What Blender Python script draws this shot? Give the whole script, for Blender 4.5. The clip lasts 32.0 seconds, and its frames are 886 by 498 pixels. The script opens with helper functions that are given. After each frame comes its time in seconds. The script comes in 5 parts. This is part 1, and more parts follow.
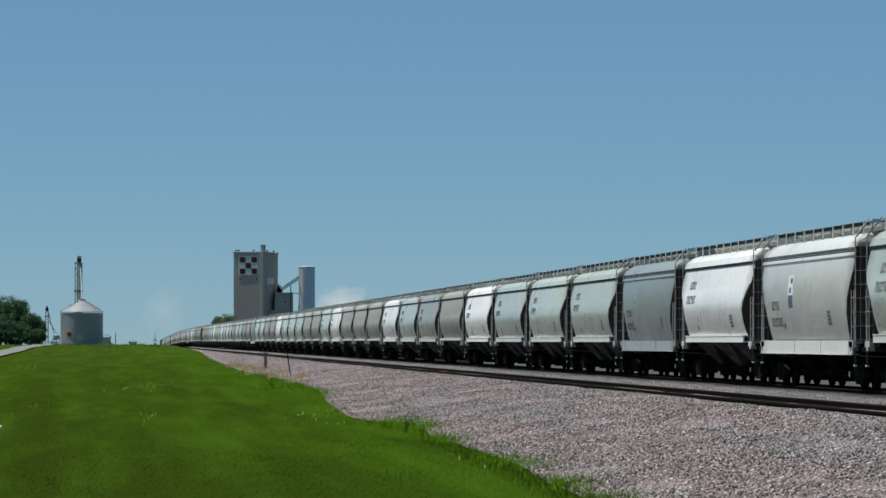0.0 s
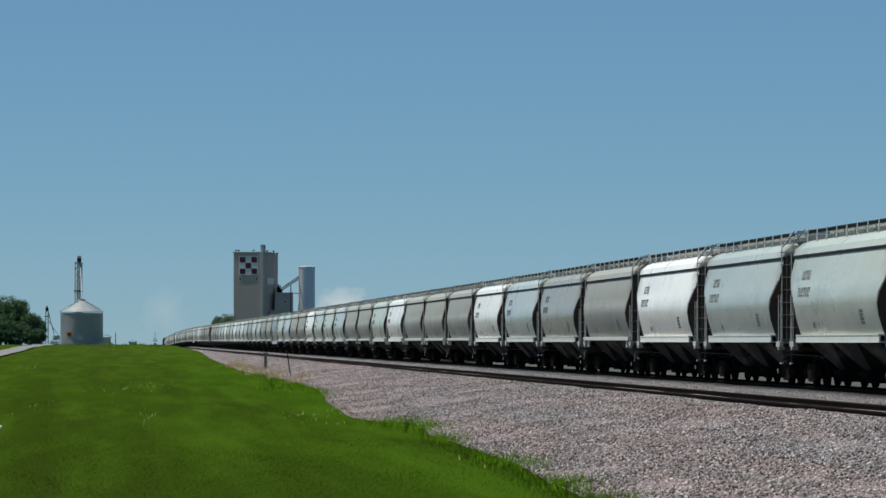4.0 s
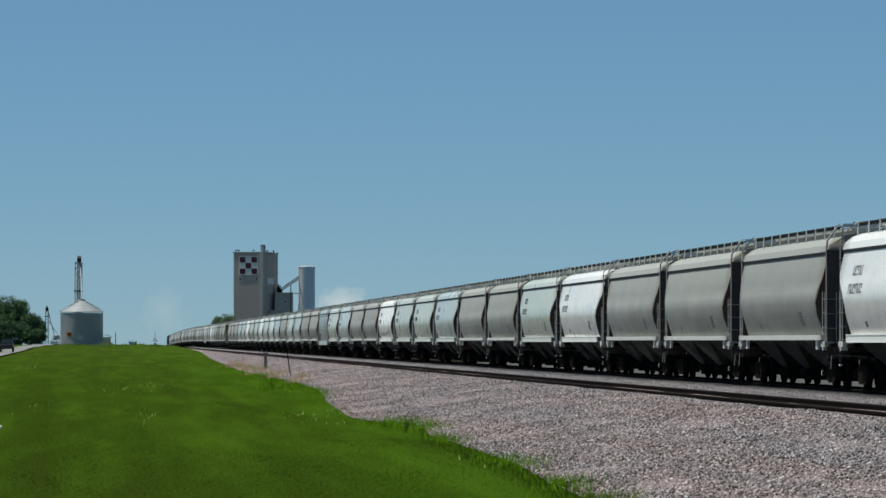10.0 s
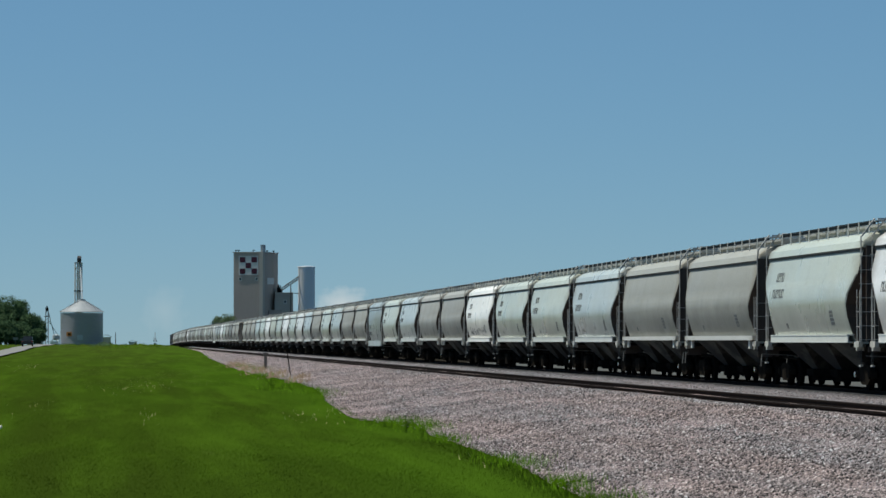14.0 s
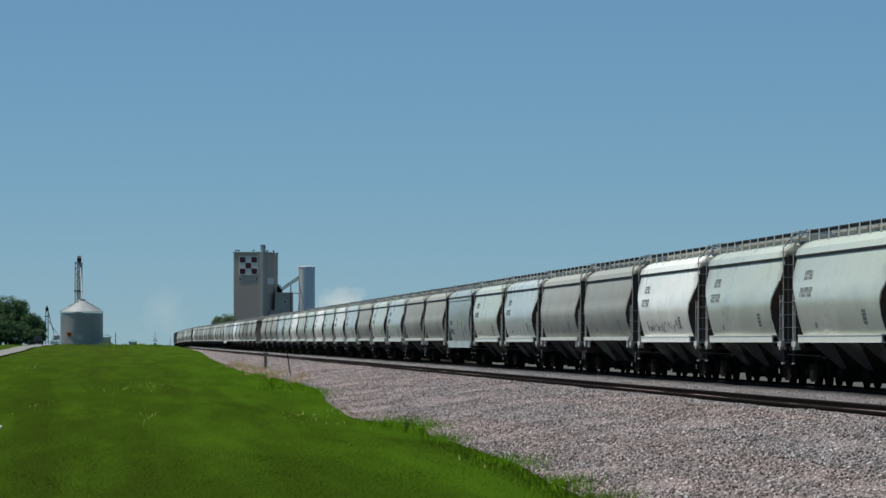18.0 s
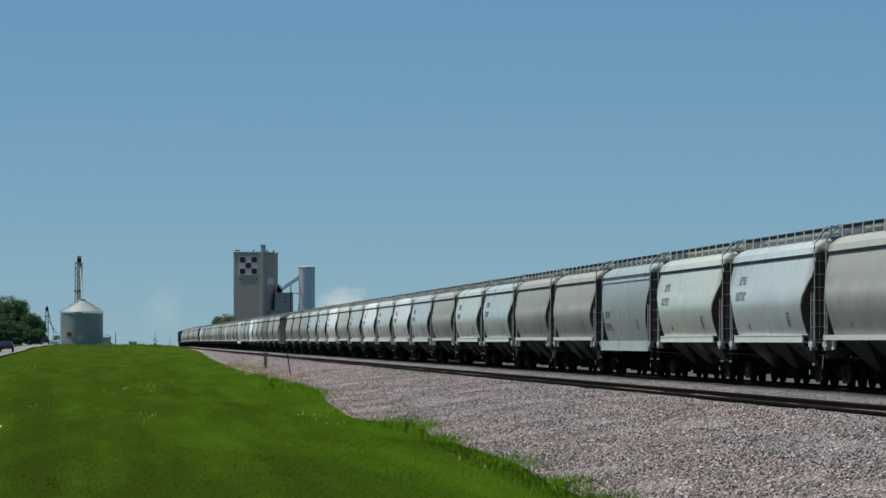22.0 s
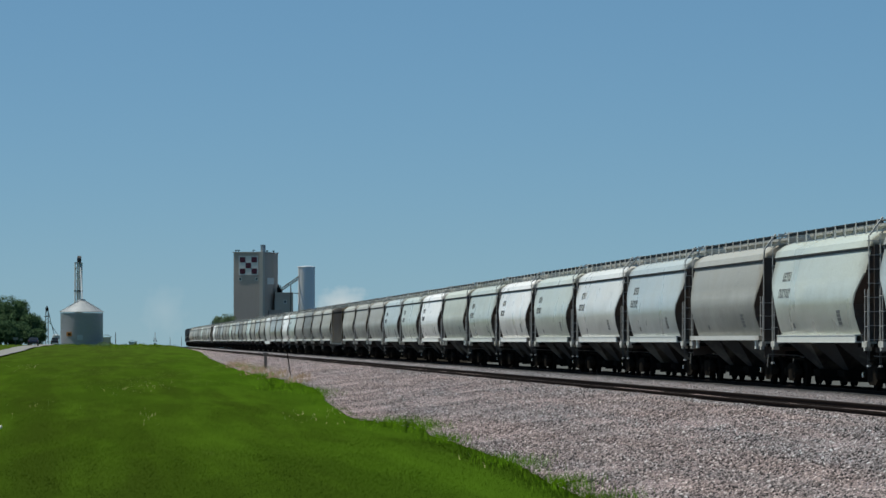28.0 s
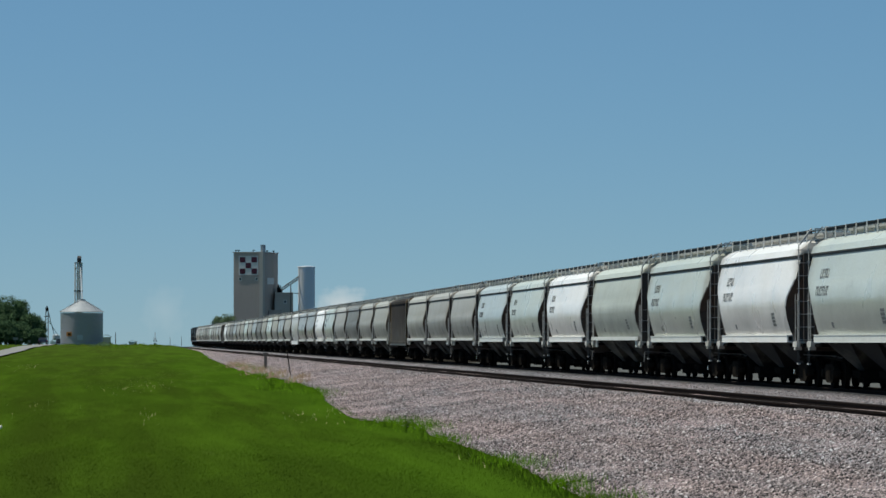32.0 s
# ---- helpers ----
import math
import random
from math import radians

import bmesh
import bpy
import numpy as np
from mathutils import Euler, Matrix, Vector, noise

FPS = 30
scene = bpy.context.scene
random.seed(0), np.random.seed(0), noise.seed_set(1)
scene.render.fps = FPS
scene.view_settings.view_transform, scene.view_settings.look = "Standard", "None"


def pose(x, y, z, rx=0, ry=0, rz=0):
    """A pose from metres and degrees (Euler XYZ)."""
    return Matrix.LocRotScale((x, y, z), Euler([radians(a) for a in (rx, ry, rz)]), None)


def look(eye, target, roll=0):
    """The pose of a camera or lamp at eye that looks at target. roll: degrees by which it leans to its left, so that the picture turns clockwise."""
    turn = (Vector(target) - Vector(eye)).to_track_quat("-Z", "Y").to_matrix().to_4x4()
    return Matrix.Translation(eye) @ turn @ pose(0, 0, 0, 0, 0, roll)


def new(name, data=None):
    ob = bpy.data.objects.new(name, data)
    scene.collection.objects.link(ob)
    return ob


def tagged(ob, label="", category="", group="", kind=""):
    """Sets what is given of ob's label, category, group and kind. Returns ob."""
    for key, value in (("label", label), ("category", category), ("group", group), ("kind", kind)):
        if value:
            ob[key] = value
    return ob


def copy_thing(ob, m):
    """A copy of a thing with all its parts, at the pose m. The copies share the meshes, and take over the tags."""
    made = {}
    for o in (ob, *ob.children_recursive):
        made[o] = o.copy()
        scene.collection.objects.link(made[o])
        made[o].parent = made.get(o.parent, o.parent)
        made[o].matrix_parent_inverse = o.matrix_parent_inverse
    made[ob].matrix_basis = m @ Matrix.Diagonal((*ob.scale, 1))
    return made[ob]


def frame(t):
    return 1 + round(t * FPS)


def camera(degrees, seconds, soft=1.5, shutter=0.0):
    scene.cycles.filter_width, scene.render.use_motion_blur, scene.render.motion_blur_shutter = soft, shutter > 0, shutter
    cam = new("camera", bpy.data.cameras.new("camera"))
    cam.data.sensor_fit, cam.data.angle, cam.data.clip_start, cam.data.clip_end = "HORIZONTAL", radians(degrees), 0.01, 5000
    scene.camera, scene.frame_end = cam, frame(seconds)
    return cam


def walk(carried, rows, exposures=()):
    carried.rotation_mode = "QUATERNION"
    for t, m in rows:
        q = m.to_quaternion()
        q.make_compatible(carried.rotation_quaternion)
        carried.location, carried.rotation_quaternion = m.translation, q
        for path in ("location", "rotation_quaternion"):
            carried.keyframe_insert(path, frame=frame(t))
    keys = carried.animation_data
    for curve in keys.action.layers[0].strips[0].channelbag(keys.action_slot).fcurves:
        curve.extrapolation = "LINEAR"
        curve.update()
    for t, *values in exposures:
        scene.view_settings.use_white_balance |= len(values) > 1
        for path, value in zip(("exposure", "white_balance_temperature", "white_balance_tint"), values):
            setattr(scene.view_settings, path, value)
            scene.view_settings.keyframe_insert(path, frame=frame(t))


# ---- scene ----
# Rail-side view along a double track on the plain: X to the right of the camera, Y along the track, rail tops at Z = 0.
EYE = (0.0, 0.0, 1.32)
YAW, TILT = radians(4.70), radians(1.293)
cam = camera(12.43, 32.0, soft=1.5)
AIM = (EYE[0] + 100 * math.sin(YAW) * math.cos(TILT), EYE[1] + 100 * math.cos(YAW) * math.cos(TILT), EYE[2] + 100 * math.sin(TILT))
walk(cam, [(0, look(EYE, AIM)), (32.0, look(EYE, AIM))], exposures=[(0, -0.05, 6640, 1.5), (32.0, -0.05, 6640, 1.5)])

# ---- light ----
SUN_EL, SUN_AZ = radians(66), radians(-75)
sun_way = Vector((math.sin(SUN_AZ) * math.cos(SUN_EL), math.cos(SUN_AZ) * math.cos(SUN_EL), math.sin(SUN_EL)))
world = bpy.data.worlds.new("sky")
scene.world = world
world.use_nodes = True
wn, wl = world.node_tree.nodes, world.node_tree.links
sky = wn.new("ShaderNodeTexSky")
sky.sky_type, sky.sun_disc, sky.sun_elevation, sky.sun_rotation = "NISHITA", False, SUN_EL, SUN_AZ
sky.altitude, sky.air_density, sky.dust_density, sky.ozone_density = 300, 0.62, 0.0, 10.0
wn["Background"].inputs["Strength"].default_value = 0.078


def sky_cloud(colour, az, el, wide, high, amount):
    """A faint cumulus low in the sky, torn by noise; az and el in degrees from the track's line and the horizon."""
    tc, mp, ln = wn.new("ShaderNodeTexCoord"), wn.new("ShaderNodeMapping"), wn.new("ShaderNodeVectorMath")
    ns, ad, mr, mx = wn.new("ShaderNodeTexNoise"), wn.new("ShaderNodeMath"), wn.new("ShaderNodeMapRange"), wn.new("ShaderNodeMix")
    mp.vector_type = "TEXTURE"
    mp.inputs["Location"].default_value = (math.sin(radians(az)), math.cos(radians(az)), math.sin(radians(el)))
    mp.inputs["Scale"].default_value = (math.tan(radians(wide)), 1.0, math.tan(radians(high)))
    ln.operation = "LENGTH"
    ns.inputs["Scale"].default_value, ns.inputs["Detail"].default_value = 2.2, 6
    ad.operation = "MULTIPLY_ADD"
    ad.inputs[1].default_value, ad.inputs[2].default_value = -1.5, 1.75
    wl.new(tc.outputs["Generated"], mp.inputs["Vector"])
    wl.new(mp.outputs[0], ln.inputs[0])
    wl.new(mp.outputs[0], ns.inputs["Vector"])
    wl.new(ns.outputs["Fac"], ad.inputs[0])
    mr.inputs["From Max"].default_value, mr.inputs["To Min"].default_value, mr.inputs["To Max"].default_value = 0.25, amount, 0.0
    wl.new(ad.outputs[0], mr.inputs["From Max"])
    wl.new(ln.outputs["Value"], mr.inputs["Value"])
    mx.data_type = "RGBA"
    wl.new(mr.outputs[0], mx.inputs[0])
    wl.new(colour, mx.inputs[6])
    mx.inputs[7].default_value = (8.2, 8.6, 9.2, 1)
    return mx.outputs[2]


veil = wn.new("ShaderNodeMix")
veil.data_type = "RGBA"
veil.inputs[0].default_value, veil.inputs[7].default_value = 0.4, (2.12, 4.55, 6.95, 1)
wl.new(sky.outputs[0], veil.inputs[6])
high_sky = sky_cloud(veil.outputs[2], 3.28, 0.50, 0.42, 0.30, 0.85)
high_sky = sky_cloud(high_sky, 0.78, 0.42, 0.35, 0.40, 0.18)
wl.new(high_sky, wn["Background"].inputs["Color"])
sun = new("sun", bpy.data.lights.new("sun", "SUN"))
sun.data.energy, sun.data.angle, sun.data.color = 5.0, radians(0.53), (1.0, 0.975, 0.95)
sun.matrix_world = look(sun_way * 100, (0, 0, 0))


# ---- materials ----
def nodes_of(name):
    m = bpy.data.materials.new(name)
    m.use_nodes = True
    return m, m.node_tree.nodes, m.node_tree.links, m.node_tree.nodes["Principled BSDF"]


def noise_node(n, l, vec, scale, detail=4.0, rough=0.6):
    t = n.new("ShaderNodeTexNoise")
    t.inputs["Scale"].default_value, t.inputs["Detail"].default_value, t.inputs["Roughness"].default_value = scale, detail, rough
    l.new(vec, t.inputs["Vector"])
    return t.outputs["Fac"]


def ramp(n, l, fac, stops):
    r = n.new("ShaderNodeValToRGB")
    while len(r.color_ramp.elements) < len(stops):
        r.color_ramp.elements.new(0.5)
    for e, (p, c) in zip(r.color_ramp.elements, stops):
        e.position, e.color = p, (*c, 1) if len(c) == 3 else c
    l.new(fac, r.inputs["Fac"])
    return r.outputs["Color"]


def mixed(n, l, fac, a, b, how="MIX"):
    m = n.new("ShaderNodeMix")
    m.data_type, m.blend_type = "RGBA", how
    for sock, v in ((m.inputs[0], fac), (m.inputs[6], a), (m.inputs[7], b)):
        if isinstance(v, (int, float)):
            sock.default_value = v
        elif isinstance(v, tuple):
            sock.default_value = (*v, 1)
        else:
            l.new(v, sock)
    return m.outputs[2]


def place(n, l, stretch=(1, 1, 1), own=True):
    """Object coordinates, moved by each object's own random number."""
    tc, mp = n.new("ShaderNodeTexCoord"), n.new("ShaderNodeMapping")
    mp.inputs["Scale"].default_value = stretch
    l.new(tc.outputs["Object"], mp.inputs["Vector"])
    if not own:
        return mp.outputs[0]
    oi, mu, ad = n.new("ShaderNodeObjectInfo"), n.new("ShaderNodeMath"), n.new("ShaderNodeVectorMath")
    mu.operation = "MULTIPLY"
    mu.inputs[1].default_value = 60
    l.new(oi.outputs["Random"], mu.inputs[0])
    l.new(mp.outputs[0], ad.inputs[0])
    l.new(mu.outputs[0], ad.inputs[1])
    return ad.outputs[0]


def bumped(n, l, p, fac, strength, dist):
    b = n.new("ShaderNodeBump")
    b.inputs["Strength"].default_value, b.inputs["Distance"].default_value = strength, dist
    l.new(fac, b.inputs["Height"])
    l.new(b.outputs[0], p.inputs["Normal"])


def surface(name, colour, rough=0.6, metal=0.0, vary=0.25, coarse=0.8, fine=18.0, bump=0.15, dirt=None, stretch=(1, 1, 1), spread=(0.52, 0.72)):
    m, n, l, p = nodes_of(name)
    v = place(n, l, stretch)
    a, b = noise_node(n, l, v, coarse), noise_node(n, l, v, fine)
    dark, lite = tuple(c * (1 - vary) for c in colour), tuple(min(1, c * (1 + vary)) for c in colour)
    c = mixed(n, l, a, dark, lite)
    c = mixed(n, l, 0.35, c, mixed(n, l, b, dark, lite))
    if dirt:
        c = mixed(n, l, ramp(n, l, a, [(spread[0], (0, 0, 0)), (spread[1], (1, 1, 1))]), c, dirt)
    l.new(c, p.inputs["Base Color"])
    p.inputs["Roughness"].default_value, p.inputs["Metallic"].default_value = rough, metal
    p.inputs["Specular IOR Level"].default_value = 0.5 if rough < 0.6 else 0.25 if max(colour) > 0.06 else 0.0
    bumped(n, l, p, b, bump, 0.01)
    return m


def car_paint(name, lo, hi, gloss, grime_shade):
    """Railcar paint in each object's own colour: vertical streaks, dust and faint plate waves."""
    m, n, l, p = nodes_of(name)
    oi = n.new("ShaderNodeObjectInfo")
    streak = noise_node(n, l, place(n, l, (0.6, 0.35, 0.10)), 1.6, 5)
    broad = noise_node(n, l, place(n, l), 0.45, 3)
    grain = noise_node(n, l, place(n, l, (1, 0.25, 1)), 22, 4)
    c = mixed(n, l, ramp(n, l, streak, [(0.3, (0.62, 0.61, 0.58)), (0.62, (1, 1, 1))]), (0.0, 0.0, 0.0), oi.outputs["Color"])
    c = mixed(n, l, 0.035, oi.outputs["Color"], c)
    dust = ramp(n, l, broad, [(0.50, (0, 0, 0)), (0.80, (0.16, 0.16, 0.16))])
    c = mixed(n, l, dust, c, (0.30, 0.28, 0.23))
    c = mixed(n, l, 1.0, c, ramp(n, l, grain, [(0.3, (0.93, 0.925, 0.92)), (0.7, (1.08, 1.08, 1.075))]), "MULTIPLY")
    smear = noise_node(n, l, place(n, l, (1, 0.35, 0.7)), 1.5, 7, 0.7)
    c = mixed(n, l, ramp(n, l, smear, [(0.56, (0, 0, 0)), (0.74, (0.18, 0.18, 0.18))]), c, (0.07, 0.065, 0.058))
    # wheel grime and lower-side shade as colour, thickest low down, torn along the top
    up_z, gad, gmr = n.new("ShaderNodeSeparateXYZ"), n.new("ShaderNodeMath"), n.new("ShaderNodeMapRange")
    l.new(place(n, l, own=False), up_z.inputs[0])
    gad.operation = "MULTIPLY_ADD"
    l.new(noise_node(n, l, place(n, l, (1, 0.5, 0.9)), 0.9, 5), gad.inputs[0])
    gad.inputs[1].default_value = -1.9
    l.new(up_z.outputs[2], gad.inputs[2])
    gmr.inputs["From Min"].default_value, gmr.inputs["From Max"].default_value, gmr.inputs["To Min"].default_value, gmr.inputs["To Max"].default_value = 0.62, 2.05, grime_shade, 0.0
    l.new(gad.outputs[0], gmr.inputs["Value"])
    c = mixed(n, l, gmr.outputs[0], c, (0.118, 0.121, 0.105))
    # ochre rust creeping in from the end edges
    sy, ay, ad, mr = n.new("ShaderNodeSeparateXYZ"), n.new("ShaderNodeMath"), n.new("ShaderNodeMath"), n.new("ShaderNodeMapRange")
    l.new(place(n, l, own=False), sy.inputs[0])
    ay.operation, ad.operation = "ABSOLUTE", "MULTIPLY_ADD"
    l.new(sy.outputs[1], ay.inputs[0])
    l.new(smear, ad.inputs[0])
    ad.inputs[1].default_value = 2.4
    l.new(ay.outputs[0], ad.inputs[2])
    mr.inputs["From Min"].default_value, mr.inputs["From Max"].default_value, mr.inputs["To Max"].default_value = 8.05, 9.2, 0.5
    l.new(ad.outputs[0], mr.inputs["Value"])
    c = mixed(n, l, mr.outputs[0], c, (0.17, 0.115, 0.05))
    l.new(c, p.inputs["Base Color"])
    l.new(ramp(n, l, broad, [(0.3, (lo, lo, lo)), (0.75, (hi, hi, hi))]), p.inputs["Roughness"])
    bumped(n, l, p, noise_node(n, l, place(n, l, (1, 0.35, 0.35)), 1.4, 2), 0.006, 0.02)
    p.inputs["Specular IOR Level"].default_value = gloss
    return m


def ballast_rock():
    m, n, l, p = nodes_of("ballast_gravel")
    v = place(n, l, own=False)
    cell = n.new("ShaderNodeTexVoronoi")
    cell.inputs["Scale"].default_value = 34.0
    l.new(place(n, l, (1, 0.75, 1), own=False), cell.inputs["Vector"])
    sep = n.new("ShaderNodeSeparateColor")
    l.new(cell.outputs["Color"], sep.inputs[0])
    c = ramp(n, l, sep.outputs[0], [(0.0, (0.02, 0.018, 0.018)), (0.20, (0.09, 0.078, 0.075)), (0.50, (0.29, 0.24, 0.23)), (0.90, (0.43, 0.37, 0.355)), (1.0, (0.95, 0.93, 0.90))])
    big = noise_node(n, l, place(n, l, (1, 0.15, 1), own=False), 1.1, 5)
    c = mixed(n, l, 1.0, c, ramp(n, l, big, [(0.3, (1.03, 0.895, 0.92)), (0.7, (1.26, 1.09, 1.11))]), "MULTIPLY")
    wide = noise_node(n, l, place(n, l, (1, 0.12, 1), own=False), 0.5, 6)
    c = mixed(n, l, 1.0, c, ramp(n, l, wide, [(0.32, (0.74, 0.78, 0.80)), (0.5, (0.96, 0.96, 0.96)), (0.68, (1.12, 1.05, 1.03))]), "MULTIPLY")
    sx = n.new("ShaderNodeSeparateXYZ")
    l.new(v, sx.inputs[0])
    mr = n.new("ShaderNodeMapRange")
    mr.inputs["From Min"].default_value, mr.inputs["From Max"].default_value = 15.6, 17.5
    l.new(sx.outputs[0], mr.inputs["Value"])
    c = mixed(n, l, mr.outputs[0], c, mixed(n, l, 1.0, c, (0.70, 0.83, 0.88), "MULTIPLY"))
    # the train's shade, painted near black into the rock along its track
    under_shade = n.new("ShaderNodeMapRange")
    under_shade.inputs["From Min"].default_value, under_shade.inputs["From Max"].default_value = 20.5, 21.1
    l.new(sx.outputs[0], under_shade.inputs["Value"])
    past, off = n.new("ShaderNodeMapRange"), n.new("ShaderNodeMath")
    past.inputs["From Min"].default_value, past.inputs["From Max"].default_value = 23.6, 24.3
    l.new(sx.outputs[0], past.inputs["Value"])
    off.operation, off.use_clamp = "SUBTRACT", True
    l.new(under_shade.outputs[0], off.inputs[0])
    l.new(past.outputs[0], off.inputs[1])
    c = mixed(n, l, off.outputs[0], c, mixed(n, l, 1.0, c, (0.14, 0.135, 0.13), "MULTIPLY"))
    ab, rs = n.new("ShaderNodeMath"), n.new("ShaderNodeMapRange")
    ab.operation = "SUBTRACT"
    ab.inputs[1].default_value = 14.7
    l.new(sx.outputs[0], ab.inputs[0])
    ab2 = n.new("ShaderNodeMath")
    ab2.operation = "ABSOLUTE"
    l.new(ab.outputs[0], ab2.inputs[0])
    rs.inputs["From Min"].default_value, rs.inputs["From Max"].default_value, rs.inputs["To Min"].default_value, rs.inputs["To Max"].default_value = 0.9, 1.9, 0.45, 0.0
    l.new(ab2.outputs[0], rs.inputs["Value"])
    c = mixed(n, l, rs.outputs[0], c, (0.30, 0.215, 0.18))
    l.new(c, p.inputs["Base Color"])
    p.inputs["Roughness"].default_value = 0.9
    bumped(n, l, p, cell.outputs["Distance"], 1.0, 0.06)
    return m


def stone_mat():
    m, n, l, p = nodes_of("loose_stone")
    g = n.new("ShaderNodeNewGeometry")
    c = ramp(n, l, g.outputs["Random Per Island"], [(0.0, (0.008, 0.008, 0.009)), (0.27, (0.085, 0.074, 0.072)), (0.58, (0.315, 0.268, 0.258)), (0.93, (0.53, 0.465, 0.45)), (1.0, (0.95, 0.93, 0.91))])
    # drifts of pinker and of greyer rock
    drift = noise_node(n, l, place(n, l, (1, 0.05, 1), own=False), 0.55, 4)
    c = mixed(n, l, 1.0, c, ramp(n, l, drift, [(0.38, (0.80, 0.815, 0.84)), (0.62, (0.96, 0.84, 0.805))]), "MULTIPLY")
    l.new(c, p.inputs["Base Color"])
    p.inputs["Roughness"].default_value = 0.85
    return m


def turf_mat(name, low, mid, high, straw, blades=False):
    m, n, l, p = nodes_of(name)
    v = place(n, l, (1, 0.045, 1), own=False)
    a, b = noise_node(n, l, v, 0.22, 3), noise_node(n, l, v, 0.6, 5)
    c = mixed(n, l, ramp(n, l, a, [(0.36, (0, 0, 0)), (0.60, (1, 1, 1))]), low, mid)
    c = mixed(n, l, ramp(n, l, b, [(0.45, (0, 0, 0)), (0.75, (1, 1, 1))]), c, high)
    if blades:
        g = n.new("ShaderNodeNewGeometry")
        c = mixed(n, l, 0.8, c, ramp(n, l, g.outputs["Random Per Island"], [(0.0, (0.85, 0.86, 0.8)), (0.5, (0.97, 0.98, 0.95)), (0.98, (1.15, 1.12, 1.1)), (1.0, (1.6, 1.5, 1.5))]), "MULTIPLY")
    c = mixed(n, l, ramp(n, l, noise_node(n, l, v, 0.7, 6), [(0.64, (0, 0, 0)), (0.82, (0.5, 0.5, 0.5))]), c, straw)
    # lusher growth towards the ballast
    near, lush = n.new("ShaderNodeSeparateXYZ"), n.new("ShaderNodeMapRange")
    l.new(place(n, l, own=False), near.inputs[0])
    lush.inputs["From Min"].default_value, lush.inputs["From Max"].default_value, lush.inputs["To Max"].default_value = 1.5, 7.5, 0.75
    l.new(near.outputs[0], lush.inputs["Value"])
    c = mixed(n, l, lush.outputs[0], c, mixed(n, l, 1.0, c, (1.10, 1.24, 1.0), "MULTIPLY"))
    # paler up the rise: distance haze mixed into the turf colour
    sy, far = n.new("ShaderNodeSeparateXYZ"), n.new("ShaderNodeMapRange")
    l.new(place(n, l, own=False), sy.inputs[0])
    far.inputs["From Min"].default_value, far.inputs["From Max"].default_value, far.inputs["To Max"].default_value = 220, 700, 0.22
    l.new(sy.outputs[1], far.inputs["Value"])
    c = mixed(n, l, far.outputs[0], c, tuple(1.1 * q for q in straw))
    l.new(c, p.inputs["Base Color"])
    p.inputs["Roughness"].default_value = 0.8
    p.inputs["Specular IOR Level"].default_value = 0.0
    if blades:
        # light shines through the thin blades
        tr, mx = n.new("ShaderNodeBsdfTranslucent"), n.new("ShaderNodeMixShader")
        l.new(c, tr.inputs["Color"])
        mx.inputs[0].default_value = 0.45
        l.new(p.outputs[0], mx.inputs[1])
        l.new(tr.outputs[0], mx.inputs[2])
        l.new(mx.outputs[0], n["Material Output"].inputs["Surface"])
    else:
        bumped(n, l, p, noise_node(n, l, place(n, l, own=False), 7, 6), 0.2, 0.08)
    return m


def leaf_mat(name, a, b):
    m, n, l, p = nodes_of(name)
    g = n.new("ShaderNodeNewGeometry")
    l.new(ramp(n, l, g.outputs["Random Per Island"], [(0, a), (1, b)]), p.inputs["Base Color"])
    p.inputs["Roughness"].default_value, p.inputs["Specular IOR Level"].default_value = 1.0, 0.0
    return m


PAINT, PAINT_DULL, PAINT_FLAT = car_paint("railcar_paint", 0.24, 0.42, 0.30, 0.46), car_paint("dull_railcar_paint", 0.45, 0.62, 0.14, 0.68), car_paint("flat_railcar_paint", 0.8, 0.95, 0.1, 0.2)
SILL = car_paint("sill_paint", 0.35, 0.55, 0.3, 0.0)
BALLAST, STONE = ballast_rock(), stone_mat()
TURF = turf_mat("turf", (0.0275, 0.0455, 0.005), (0.0315, 0.0585, 0.005), (0.047, 0.086, 0.007), (0.074, 0.096, 0.021))
BLADES = turf_mat("grass_blades", (0.0265, 0.0455, 0.005), (0.0315, 0.0625, 0.005), (0.051, 0.095, 0.008), (0.076, 0.097, 0.021), True)
RAIL_RUST = surface("rusty_rail_steel", (0.020, 0.015, 0.013), 0.75, 0.2, 0.35, 2, 30)
RAIL_TOP = surface("dull_rail_head", (0.055, 0.045, 0.04), 0.6, 0.3, 0.15, 2, 30)
TIE = surface("weathered_tie_wood", (0.13, 0.10, 0.08), 0.85, 0, 0.4, 3, 30)
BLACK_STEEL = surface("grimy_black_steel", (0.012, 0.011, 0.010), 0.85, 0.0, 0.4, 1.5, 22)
SEAM = surface("dark_roof_seam", (0.085, 0.09, 0.085), 0.7, 0, 0.3)
WALK = surface("open_walkway_grating", (0.045, 0.052, 0.057), 0.7, 0.1, 0.3, 2, 30)
LEVER = surface("dusty_lever_steel", (0.16, 0.155, 0.145), 0.7, 0.0, 0.3, 2, 30)
HATCH = surface("dusty_roof_hatch", (0.35, 0.345, 0.325), 0.8, 0.0, 0.45, 1.3, 9)
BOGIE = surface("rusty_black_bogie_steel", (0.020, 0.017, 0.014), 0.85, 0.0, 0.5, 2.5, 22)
GALV = surface("galvanised_walkway_steel", (0.60, 0.59, 0.56), 0.6, 0.1, 0.25, 2, 30)
LADDER = surface("weathered_ladder_steel", (0.38, 0.37, 0.35), 0.6, 0.0, 0.25, 2, 30)
# car ends: shade as well as grime put into the steel's colour
END_SHADE_GRIME = surface("shaded_grimy_end_steel", (0.066, 0.052, 0.044), 0.85, 0, 0.4, 0.9, 16)
